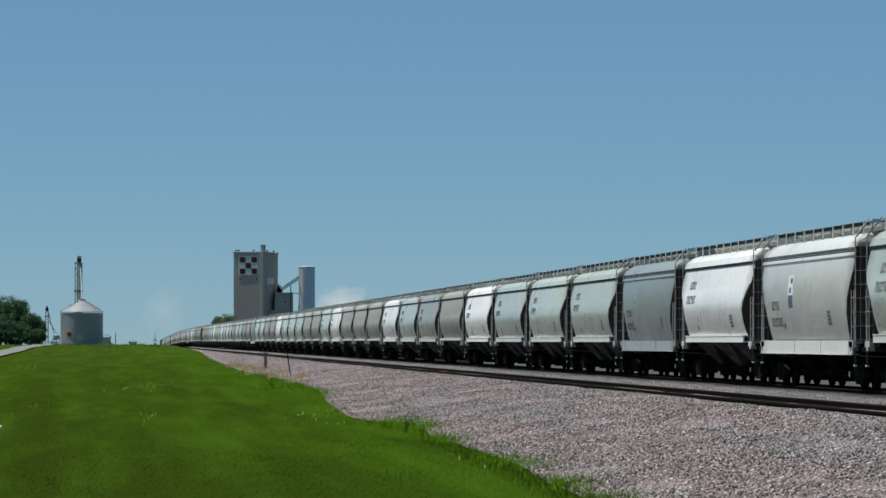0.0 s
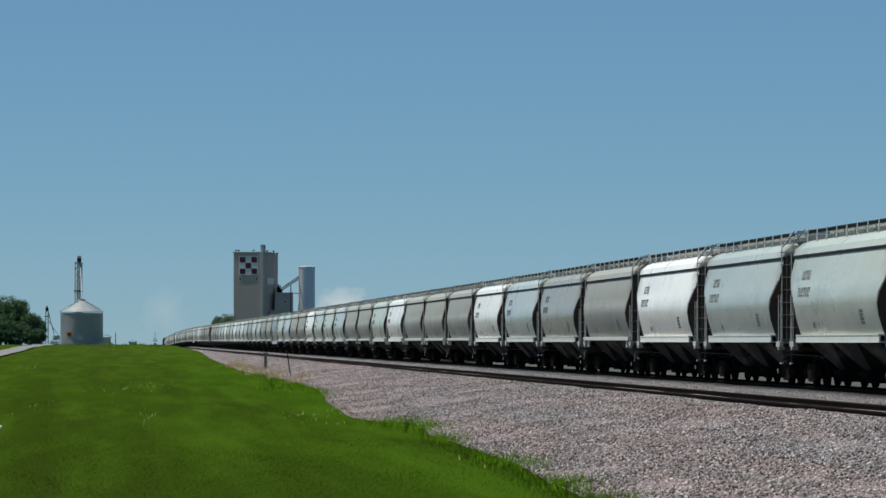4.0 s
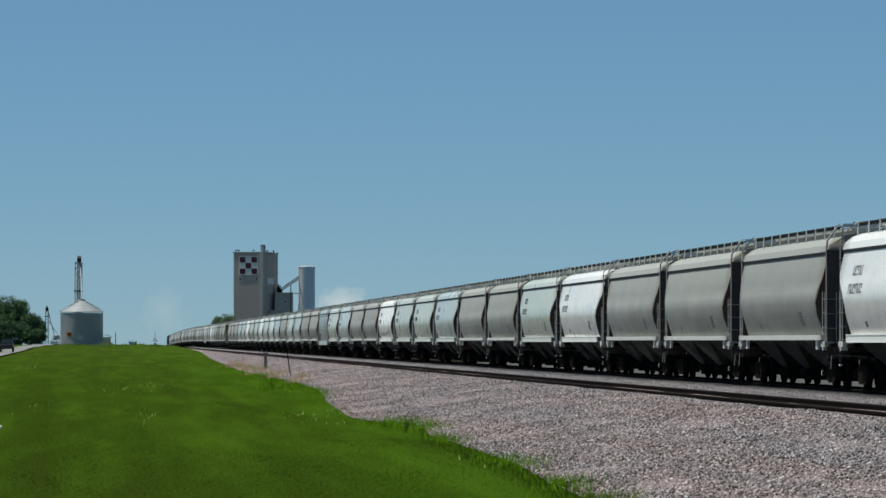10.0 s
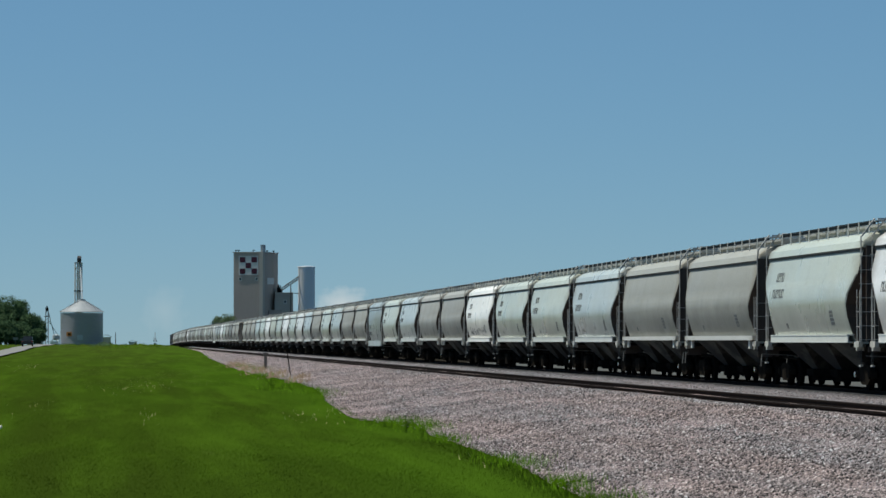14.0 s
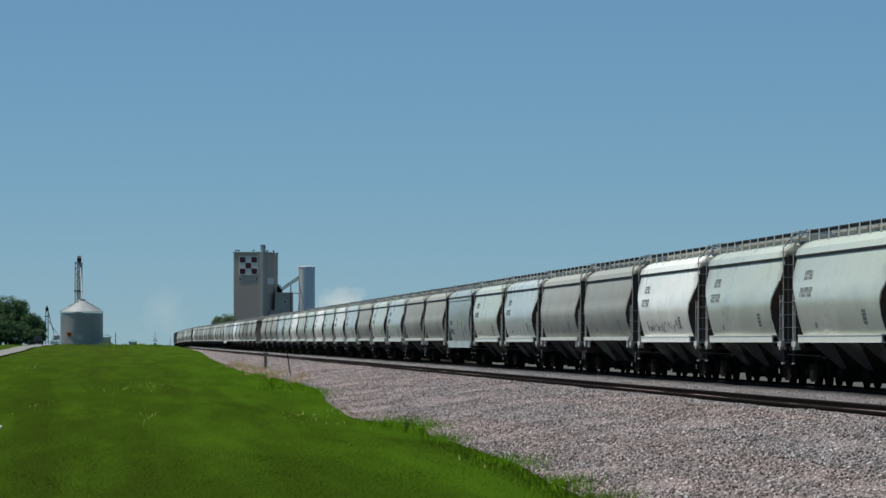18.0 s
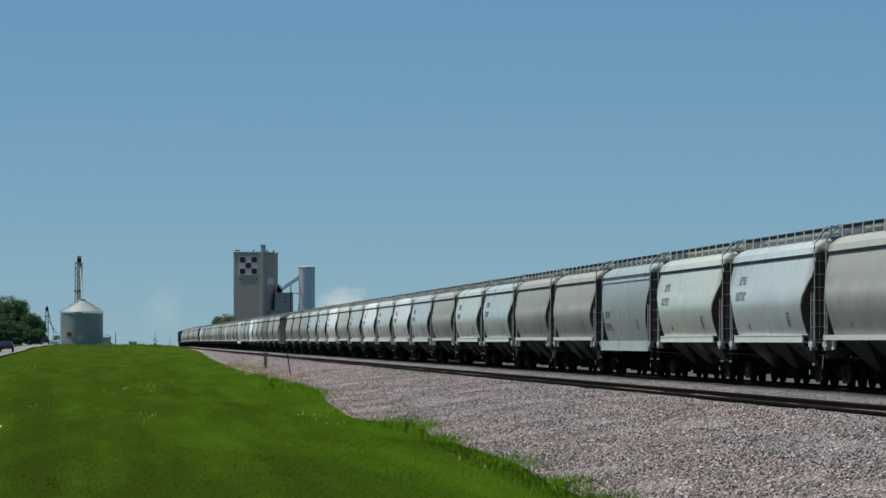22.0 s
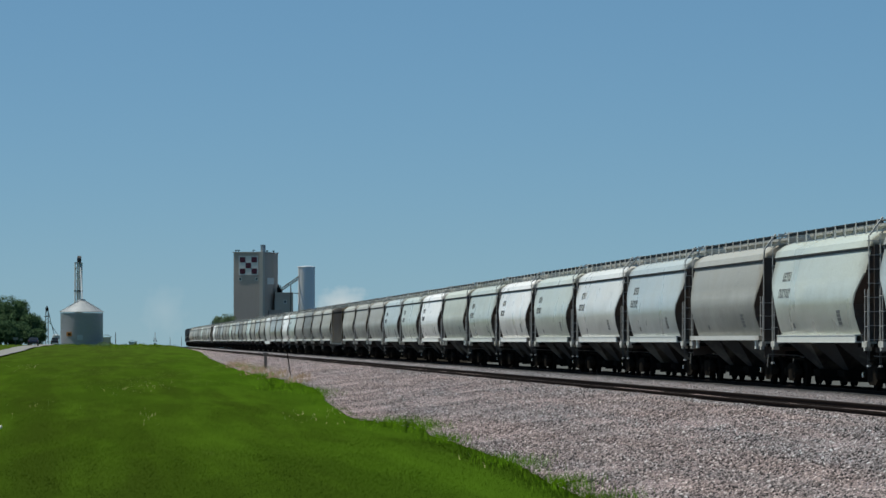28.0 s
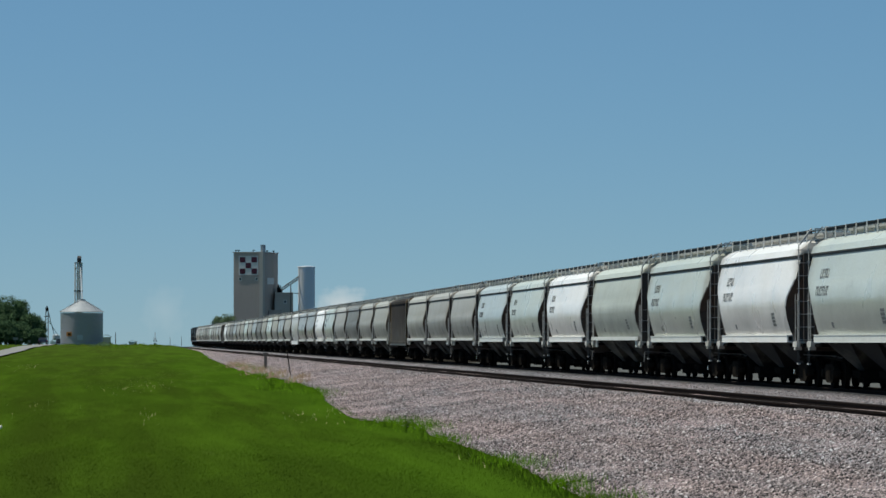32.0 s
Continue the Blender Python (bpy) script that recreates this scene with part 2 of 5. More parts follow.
# dusty steel; its near-black stains also carry the shade under the cars
CHUTE = surface("dusty_shaded_hopper_steel", (0.088, 0.084, 0.068), 0.9, 0.0, 0.5, 0.75, 14, dirt=(0.012, 0.011, 0.010), stretch=(1, 0.25, 1), spread=(0.37, 0.52))
MARK = surface("faded_stencil_paint", (0.12, 0.125, 0.125), 0.6, 0, 0.2, 3, 30)
MARK_BLUE = surface("blue_stencil_paint", (0.08, 0.11, 0.17), 0.6, 0, 0.2, 3, 30)
MARK_WHITE = surface("white_decal", (0.75, 0.75, 0.75), 0.5, 0, 0.1, 3, 30)
GLINT = surface("polished_bearing_cap", (0.75, 0.75, 0.74), 0.2, 0.9, 0.1, 3, 30)
CONCRETE = surface("stained_elevator_concrete", (0.48, 0.392, 0.335), 0.9, 0, 0.14, 0.12, 2.5, dirt=(0.40, 0.34, 0.275), stretch=(1, 1, 0.25))
# lighter copy of the elevator concrete, with distance haze put into its colour
CONCRETE_HAZED = surface("haze_lightened_concrete", (0.53, 0.47, 0.40), 0.9, 0, 0.16, 0.15, 2.5, stretch=(1, 1, 0.25))
BIN_ROOF = surface("galvanised_roof", (0.34, 0.345, 0.35), 0.45, 0.2, 0.1, 0.6, 6)
BIN_STEEL = surface("galvanised_bin_steel", (0.33, 0.325, 0.33), 0.45, 0.6, 0.12, 0.6, 6, stretch=(1, 1, 3))
SILO_STEEL = surface("pale_silo_steel", (0.70, 0.705, 0.72), 0.55, 0.35, 0.10, 0.3, 3, stretch=(1, 1, 0.3))
RED = surface("maroon_board_paint", (0.085, 0.02, 0.036), 0.7, 0, 0.2)
WHITE = surface("white_board_paint", (0.72, 0.70, 0.66), 0.7, 0, 0.1)
GLASS_DARK = surface("dark_window_glass", (0.02, 0.022, 0.025), 0.15, 0, 0.2)
ROAD = surface("pale_road_concrete", (0.20, 0.19, 0.177), 0.9, 0, 0.12, 0.3, 6)
WOOD = surface("weathered_post_wood", (0.10, 0.085, 0.07), 0.85, 0, 0.35, 3, 20)
BARK = surface("tree_bark", (0.07, 0.055, 0.04), 0.9, 0, 0.35, 2, 12)
LEAF = leaf_mat("tree_leaves", (0.042, 0.073, 0.038), (0.083, 0.130, 0.060))
LEAF_PALE = leaf_mat("pale_tree_leaves", (0.075, 0.105, 0.055), (0.125, 0.165, 0.09))
CAR_BLUE = surface("dark_blue_vehicle_paint", (0.015, 0.025, 0.06), 0.25, 0.1, 0.1, 3, 30, 0.02)
CAR_BLACK = surface("dark_vehicle_paint", (0.014, 0.014, 0.016), 0.25, 0.1, 0.1, 3, 30, 0.02)
TYRE = surface("tyre_rubber", (0.012, 0.012, 0.012), 0.85, 0, 0.2)
LAMP_RED = surface("red_tail_lamp", (0.25, 0.01, 0.01), 0.3, 0, 0.1)
SHED = surface("shed_sheet_metal", (0.40, 0.42, 0.44), 0.6, 0.1, 0.15)
LOCO = surface("dark_locomotive_paint", (0.030, 0.028, 0.030), 0.5, 0, 0.3, 0.8, 10)


# ---- mesh helpers ----
def thing(name, label, category, group="", kind="", at=(0, 0, 0)):
    ob = new(name)
    ob.location = at
    return tagged(ob, label, category, group, kind)


def mesh_of(name, bm, material, smooth=0.6):
    bmesh.ops.recalc_face_normals(bm, faces=bm.faces)
    if smooth:
        for f in bm.faces:
            f.smooth = True
        for e in bm.edges:
            e.smooth = len(e.link_faces) == 2 and e.calc_face_angle(0) < smooth
    me = bpy.data.meshes.new(name)
    bm.to_mesh(me)
    bm.free()
    me.materials.append(material)
    return me


def part(name, bm, material, parent=None, label="", at=(0, 0, 0), smooth=0.6):
    me = bm if isinstance(bm, bpy.types.Mesh) else mesh_of(name, bm, material, smooth)
    ob = new(name, me)
    ob.parent, ob.location = parent, at
    return tagged(ob, label)


def box(bm, x0, x1, y0, y1, z0, z1):
    v = [bm.verts.new((x, y, z)) for x in (x0, x1) for y in (y0, y1) for z in (z0, z1)]
    for f in ((0, 1, 3, 2), (4, 6, 7, 5), (0, 4, 5, 1), (2, 3, 7, 6), (0, 2, 6, 4), (1, 5, 7, 3)):
        bm.faces.new([v[i] for i in f])
    return bm


def one_box(*a):
    return box(bmesh.new(), *a)


def bar(bm, p, q, r, sides=4, r2=None):
    p, q = Vector(p), Vector(q)
    d = (q - p).normalized()
    u = d.orthogonal().normalized() if abs(d.z) > 0.99 else d.cross(Vector((0, 0, 1))).normalized()
    w, rings = d.cross(u), []
    for c, rr in ((p, r), (q, r if r2 is None else r2)):
        rings.append([bm.verts.new(c + rr * (math.cos(a) * u + math.sin(a) * w)) for a in (2 * math.pi * (i + 0.5) / sides for i in range(sides))])
    for i in range(sides):
        j = (i + 1) % sides
        bm.faces.new((rings[0][i], rings[0][j], rings[1][j], rings[1][i]))
    bm.faces.new(rings[0][::-1])
    bm.faces.new(rings[1])
    return bm


def lathe(bm, profile, sides=24, axis="z", at=(0, 0, 0)):
    """A turned shape from (radius, height) pairs, closed at both ends."""
    rings = []
    for r, h in profile:
        ring = []
        for i in range(sides):
            a = 2 * math.pi * i / sides
            c, s = r * math.cos(a), r * math.sin(a)
            co = (c, s, h) if axis == "z" else (h, c, s)
            ring.append(bm.verts.new(Vector(co) + Vector(at)))
        rings.append(ring)
    for a, b in zip(rings, rings[1:]):
        for i in range(sides):
            j = (i + 1) % sides
            bm.faces.new((a[i], a[j], b[j], b[i]))
    bm.faces.new(rings[0][::-1])
    bm.faces.new(rings[-1])
    return bm


def prism(bm, outline, x0, x1):
    """An outline in the YZ plane, given thickness along X."""
    a, b = [bm.verts.new((x0, y, z)) for y, z in outline], [bm.verts.new((x1, y, z)) for y, z in outline]
    for i in range(len(outline)):
        j = (i + 1) % len(outline)
        bm.faces.new((a[i], a[j], b[j], b[i]))
    bm.faces.new(a[::-1])
    bm.faces.new(b)
    return bm


# ---- the lie of the land ----
def track_drop(s):
    return 6.1e-6 * max(0.0, s - 950) ** 2 if s < 2600 else 16.6 + 0.02 * (s - 2600)


def smooth_step(a, b, v):
    t = min(1, max(0, (v - a) / (b - a)))
    return t * t * (3 - 2 * t)


def turf_edge(s):
    """Where the turf ends on the ballast: two shallow lobes, then a slow creep up the slope."""
    return np.interp(s, [50, 75, 102, 120, 143, 164, 188, 231, 282, 431, 674, 900], [7.0, 7.4, 7.95, 7.4, 7.9, 8.75, 9.1, 9.05, 9.1, 10.6, 11.9, 12.8])


def ground_z(x, s):
    z = -0.97 + 1.36 * smooth_step(150, 820, s) - track_drop(s + 60)
    z += 0.10 * noise.noise((x * 0.22, s * 0.035, 3.1)) * smooth_step(20, 60, s)
    z += 0.20 * noise.noise((x * 0.30, s * 0.01, 8.4)) * smooth_step(550, 780, s)
    z += 0.16 * noise.noise((x * 0.75, s * 0.012, 5.7)) * smooth_step(420, 700, s) * (1 - smooth_step(9, 11, x))
    z -= 0.25 * smooth_step(-9, -13, x) * (1 - smooth_step(500, 800, s))
    k = smooth_step(9.0 + 3.0 * smooth_step(300, 560, s), 11.5 + 2.0 * smooth_step(300, 560, s), x)
    z = z * (1 - k) + (-1.15 - track_drop(s)) * k
    e = float(turf_edge(s))
    if 5.5 < x < 14 and 45 < s < 700:
        # sod laps over the foot of the ballast slope
        lap = -1.2 + 0.175 * (x - 6.0) + 0.05 - track_drop(s)
        w = 1 - smooth_step(e - 0.25, e + 0.1, x)
        z = max(z, lap * w + (lap - 0.5) * (1 - w))
    return z


def stations(a, b, first, grow):
    out, d = [a], first
    while out[-1] < b:
        out.append(out[-1] + d)
        d *= grow
    return out


def strip(name, xs, ss, zf, material):
    """A sheet over the columns xs and rows ss at the height zf(x, s)."""
    verts = [(x, s, zf(x, s)) for s in ss for x in xs]
    w = len(xs)
    faces = [(j * w + i, j * w + i + 1, (j + 1) * w + i + 1, (j + 1) * w + i) for j in range(len(ss) - 1) for i in range(w - 1)]
    me = bpy.data.meshes.new(name)
    me.from_pydata(verts, [], faces)
    me.polygons.foreach_set("use_smooth", [True] * len(faces))
    me.materials.append(material)
    return new(name, me)


ROWS = [-400, -200, -100, -40, 0] + stations(20, 4600, 4, 1.012)
tagged(strip("ground", [-3000, -1200, -400, -150, -70, -45, -34, -28, -24, -21, -19, -17, -15, -13, -12, -11, -10] + [-9 + 0.5 * i for i in range(30)] + [6 + 0.15 * i for i in range(50)] + [13.5 + 0.5 * i for i in range(3)] + [15, 20, 28, 34, 45, 80, 200, 600, 3000], ROWS, ground_z, TURF),
       "grassy plain rising gently to a low crest beside the railway", "ground", kind="structure")

BED = [(6.0, -1.2), (7.2, -0.97), (9.0, -0.69), (11.0, -0.40), (12.4, -0.2), (13.3, -0.10), (14.1, -0.085), (14.28, -0.09), (14.42, -0.15), (15.1, -0.155), (15.78, -0.15), (15.95, -0.10), (17.0, -0.13), (18.2, -0.27), (19.3, -0.32), (20.3, -0.26), (21.2, -0.19), (22.35, -0.20), (24.0, -0.20), (25.2, -0.28), (28.2, -0.55), (31, -0.95), (32.5, -1.3)]


def bed_z(x, s):
    for (xa, za), (xb, zb) in zip(BED, BED[1:]):
        if x <= xb:
            return za + (zb - za) * (x - xa) / (xb - xa) - track_drop(s) + 0.03 * noise.noise((x * 0.7, s * 0.25, 0.5))
    return -1.3 - track_drop(s)


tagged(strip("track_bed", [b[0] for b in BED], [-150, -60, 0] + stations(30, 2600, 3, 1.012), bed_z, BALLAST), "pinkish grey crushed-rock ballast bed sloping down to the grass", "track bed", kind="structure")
tagged(strip("road", [-15.7, -14.8, -13.9, -13.0, -12.1], [-150, 0] + stations(60, 1500, 14, 1.01), lambda x, s: max(ground_z(x - 1.5, s), ground_z(x, s), ground_z(x + 1.5, s)) + 0.05, ROAD), "pale concrete country road running beside the railway", "road", kind="structure")

# invented dark ground: backs the view under the cars with near black
DARK_GROUND = surface("added_dark_ground", (0.022, 0.019, 0.015), 0.95, 0, 0.35, 0.4, 5, 0.6)
tagged(strip("field", [30.5, 36, 60, 150, 500, 1500, 3000], [-300, 0] + stations(40, 4500, 20, 1.03), lambda x, s: ground_z(x, s) + 0.06, DARK_GROUND), "dark ground sheet added beyond the tracks to blacken views under cars", "field", kind="structure")
LANE = surface("pale_gravel_lane", (0.075, 0.072, 0.063), 0.95, 0, 0.2, 0.5, 9, 0.4)
tagged(strip("lane", [32.8, 36, 40, 45, 52, 60], [-300, 0] + stations(40, 440, 20, 1.03), lambda x, s: ground_z(x, s) + 0.10, LANE), "wide pale gravel lane along the far side of the tracks", "lane", kind="structure")

NEAR_TRACK, TRAIN_TRACK, GAUGE = 15.1, 22.35, 1.505
TRACK_LOW = 0.09  # the train's rails lie a little lower than the near ones
RAIL_ROWS = [-150, 0, 100, 300, 600, 900] + [950 + 50 * i for i in range(34)]
RAIL_SECTION = [(-0.036, 0), (-0.037, -0.035), (-0.010, -0.05), (-0.010, -0.145), (-0.07, -0.16), (-0.07, -0.172), (0.07, -0.172), (0.07, -0.16), (0.010, -0.145), (0.010, -0.05), (0.037, -0.035), (0.036, 0)]


def rail(xc, parent, low=0.0):
    verts = [(xc + dx, s, dz - low - track_drop(s)) for s in RAIL_ROWS for dx, dz in RAIL_SECTION]
    w = len(RAIL_SECTION)
    faces = [(j * w + i, j * w + (i + 1) % w, (j + 1) * w + (i + 1) % w, (j + 1) * w + i) for j in range(len(RAIL_ROWS) - 1) for i in range(w)]
    me = bpy.data.meshes.new("rail")
    me.from_pydata(verts, [], faces)
    me.materials.append(RAIL_RUST)
    me.materials.append(RAIL_TOP)
    me.polygons.foreach_set("material_index", [1 if k % w == w - 1 else 0 for k in range(len(faces))])
    return part("rail", me, None, parent)


TRACKS = []
for xc, text in ((NEAR_TRACK, "empty railway track with rusty rails on ballast"), (TRAIN_TRACK, "railway track that carries the hopper train")):
    tr = thing("railway_track", text, "railway track", kind="structure")
    rail(xc - GAUGE / 2, tr, TRACK_LOW if xc > 20 else 0)
    rail(xc + GAUGE / 2, tr, TRACK_LOW if xc > 20 else 0)
    TRACKS.append((tr, xc))

# ---- covered hopper cars: X across (the lit side at -X), Y along, wheels on the lower rails ----
# each level of a body: height, half width, half length
SHAPES = {
    "round": [(1.30, 1.33, 6.72), (1.60, 1.45, 6.64), (2.00, 1.565, 6.60), (2.35, 1.62, 6.66), (2.65, 1.615, 6.98), (2.95, 1.57, 7.55), (3.20, 1.51, 7.94), (3.55, 1.43, 8.0), (3.88, 1.35, 8.0),
              (3.93, 1.41, 8.02), (4.12, 1.34, 8.02), (4.30, 1.12, 7.98), (4.42, 0.80, 7.85), (4.47, 0.35, 7.6)],
    "plain": [(1.36, 1.28, 7.22), (1.70, 1.42, 7.02), (2.10, 1.545, 6.94), (2.45, 1.61, 7.06), (2.80, 1.58, 7.40), (3.15, 1.51, 7.68), (3.55, 1.425, 7.84), (3.88, 1.35, 7.88),
              (3.93, 1.41, 7.90), (4.12, 1.34, 7.90), (4.30, 1.12, 7.86), (4.42, 0.80, 7.85), (4.47, 0.35, 7.6)],
    "deep": [(1.28, 1.32, 6.75), (1.60, 1.40, 6.78), (2.10, 1.49, 6.95), (2.55, 1.53, 7.25), (3.00, 1.51, 7.65), (3.35, 1.47, 7.92), (3.70, 1.42, 8.0),
             (3.74, 1.46, 8.02), (3.82, 1.44, 8.02), (3.84, 1.40, 8.0), (3.93, 1.40, 8.0), (3.97, 1.43, 8.02), (4.14, 1.34, 8.02), (4.31, 1.10, 7.98), (4.42, 0.80, 7.85), (4.47, 0.35, 7.6)],
    "short": [(1.28, 1.33, 6.40), (1.60, 1.41, 6.42), (2.10, 1.495, 6.55), (2.55, 1.53, 6.80), (3.00, 1.51, 7.15), (3.35, 1.47, 7.42), (3.70, 1.42, 7.5),
              (3.74, 1.46, 7.52), (3.82, 1.44, 7.52), (3.84, 1.40, 7.5), (3.93, 1.40, 7.5), (3.97, 1.43, 7.52), (4.14, 1.34, 7.52), (4.31, 1.10, 7.48), (4.42, 0.80, 7.4), (4.47, 0.35, 7.2)],
    "boxy": [(1.10, 1.46, 8.25), (1.28, 1.46, 8.25), (1.30, 1.40, 8.2), (3.95, 1.40, 8.2), (3.98, 1.47, 8.25), (4.15, 1.45, 8.25), (4.30, 1.2, 8.2), (4.42, 0.6, 8.1)],
}


def half_width(kind, z):
    lv = SHAPES[kind]
    for (za, wa, _), (zb, wb, _) in zip(lv, lv[1:]):
        if za <= z <= zb:
            return wa + (wb - wa) * (z - za) / max(1e-6, zb - za)
    return lv[0][1]


def hopper_body(kind):
    bm, rings = bmesh.new(), []
    for z, w, h in SHAPES[kind]:
        r, ring = 0.10, []
        for sx, sy, a0 in ((1, 1, 0), (-1, 1, 90), (-1, -1, 180), (1, -1, 270)):
            for da in (0, 45, 90):
                a = radians(a0 + da)
                ring.append(bm.verts.new((sx * (w - r) + r * math.cos(a), sy * (h - r) + r * math.sin(a), z)))
        rings.append(ring)
    for a, b in zip(rings, rings[1:]):
        for i in range(12):
            bm.faces.new((a[i], a[(i + 1) % 12], b[(i + 1) % 12], b[i]))
    bm.faces.new(rings[0][::-1])
    bm.faces.new(rings[-1])
    return bm


def side_patch(bm, kind, y0, y1, z0, z1, out=0.007, side=-1):
    """A thin painted plate that follows the curved car side."""
    n = 4
    grid = [[bm.verts.new((side * (half_width(kind, z0 + (z1 - z0) * k / n) + o), y, z0 + (z1 - z0) * k / n)) for k in range(n + 1)] for y, o in ((y0, 0.0), (y0, out), (y1, out), (y1, 0.0))]
    for a, b in zip(grid, grid[1:]):
        for k in range(n):
            bm.faces.new((a[k], b[k], b[k + 1], a[k + 1]))
    for k in (0, n):
        bm.faces.new([g[k] for g in grid])
    return bm


def ladder(bm, p, q, gap, rungs, r=0.0135):
    p, q, gap = Vector(p), Vector(q), Vector(gap)
    bar(bm, p, q, r)
    bar(bm, p + gap, q + gap, r)
    for i in range(rungs):
        c = p + (q - p) * ((i + 0.5) / rungs)
        bar(bm, c - gap * 0.12, c + gap * 1.12, r * 0.8)
    return bm


def glyph_bars(kind, y, z0, z1, width, style):
    """Worn bars where a painted sign stands."""
    bm, t = bmesh.new(), 0.055
    side_patch(bm, kind, y - t, y, z0, z1)
    side_patch(bm, kind, y - width, y - width + t, z0 if style != 2 else (z0 + z1) / 2, z1)
    if style != 0:
        side_patch(bm, kind, y - width + t, y - t, z1 - t, z1)
    if style != 1:
        side_patch(bm, kind, y - width + t, y - t, z0, z0 + t)
    return bm


SHARED = {}


def shared(key, make, material, smooth=0.6):
    if key not in SHARED:
        SHARED[key] = mesh_of(key.split("/")[0], make(), material, smooth)
    return SHARED[key]


def sideframe_mesh():
    bm = prism(bmesh.new(), [(-1.12, 0.52), (-0.85, 0.60), (-0.5, 0.72), (0.5, 0.72), (0.85, 0.60), (1.12, 0.52), (1.12, 0.36), (0.86, 0.34), (0.42, 0.17), (-0.42, 0.17), (-0.86, 0.34), (-1.12, 0.36)], -0.07, 0.07)
    for y in (-0.89, 0.89):
        lathe(bm, [(0.10, -0.14), (0.13, -0.12), (0.13, 0.1), (0.08, 0.13)], 10, "x", (0, y, 0.4572))
    for y in (-0.16, 0, 0.16):
        bar(bm, (-0.02, y, 0.24), (-0.02, y, 0.6), 0.07, 8)
    return bm


def wheelset_mesh():
    bm = bmesh.new()
    for sx in (-1, 1):
        x = sx * 0.76
        lathe(bm, [(0.12, x + sx * 0.06), (0.16, x + sx * 0.055), (0.30, x + sx * 0.02), (0.39, x + sx * 0.05), (0.4572, x + sx * 0.05), (0.4572, x - sx * 0.05), (0.48, x - sx * 0.06), (0.48, x - sx * 0.085), (0.38, x - sx * 0.08), (0.16, x - sx * 0.05)], 24, "x")
    bar(bm, (-1.05, 0, 0), (1.05, 0, 0), 0.075, 10)
    return bm


def chute_mesh():
    bm = bmesh.new()
    v = [[bm.verts.new((sx * w, sy * h, z)) for sx, sy in ((1, 1), (-1, 1), (-1, -1), (1, -1))] for z, w, h in ((1.34, 1.34, 2.05), (0.44, 0.56, 0.44), (0.40, 0.56, 0.44))]
    for a, b in zip(v, v[1:]):
        for i in range(4):
            bm.faces.new((a[i], a[(i + 1) % 4], b[(i + 1) % 4], b[i]))
    bm.faces.new(v[0])
    bm.faces.new(v[-1][::-1])
    return bm


def coupler_mesh():
    bm = one_box(-0.09, 0.09, -0.55, 0.25, 0.72, 0.94)
    box(bm, -0.16, 0.14, -0.78, -0.5, 0.68, 0.98)
    bar(bm, (0.2, -0.3, 0.8), (0.28, -0.6, 0.42), 0.025, 6)
    bar(bm, (0.28, -0.6, 0.42), (0.2, -0.85, 0.5), 0.025, 6)
    return bm


def bogie(parent, y):
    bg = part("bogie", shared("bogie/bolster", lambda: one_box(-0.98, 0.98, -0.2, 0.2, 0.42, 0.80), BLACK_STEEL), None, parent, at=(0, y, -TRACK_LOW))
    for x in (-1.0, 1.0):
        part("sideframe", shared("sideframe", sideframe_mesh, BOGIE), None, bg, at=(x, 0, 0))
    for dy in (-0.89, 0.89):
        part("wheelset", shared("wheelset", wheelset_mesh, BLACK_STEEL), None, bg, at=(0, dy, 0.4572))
    return bg


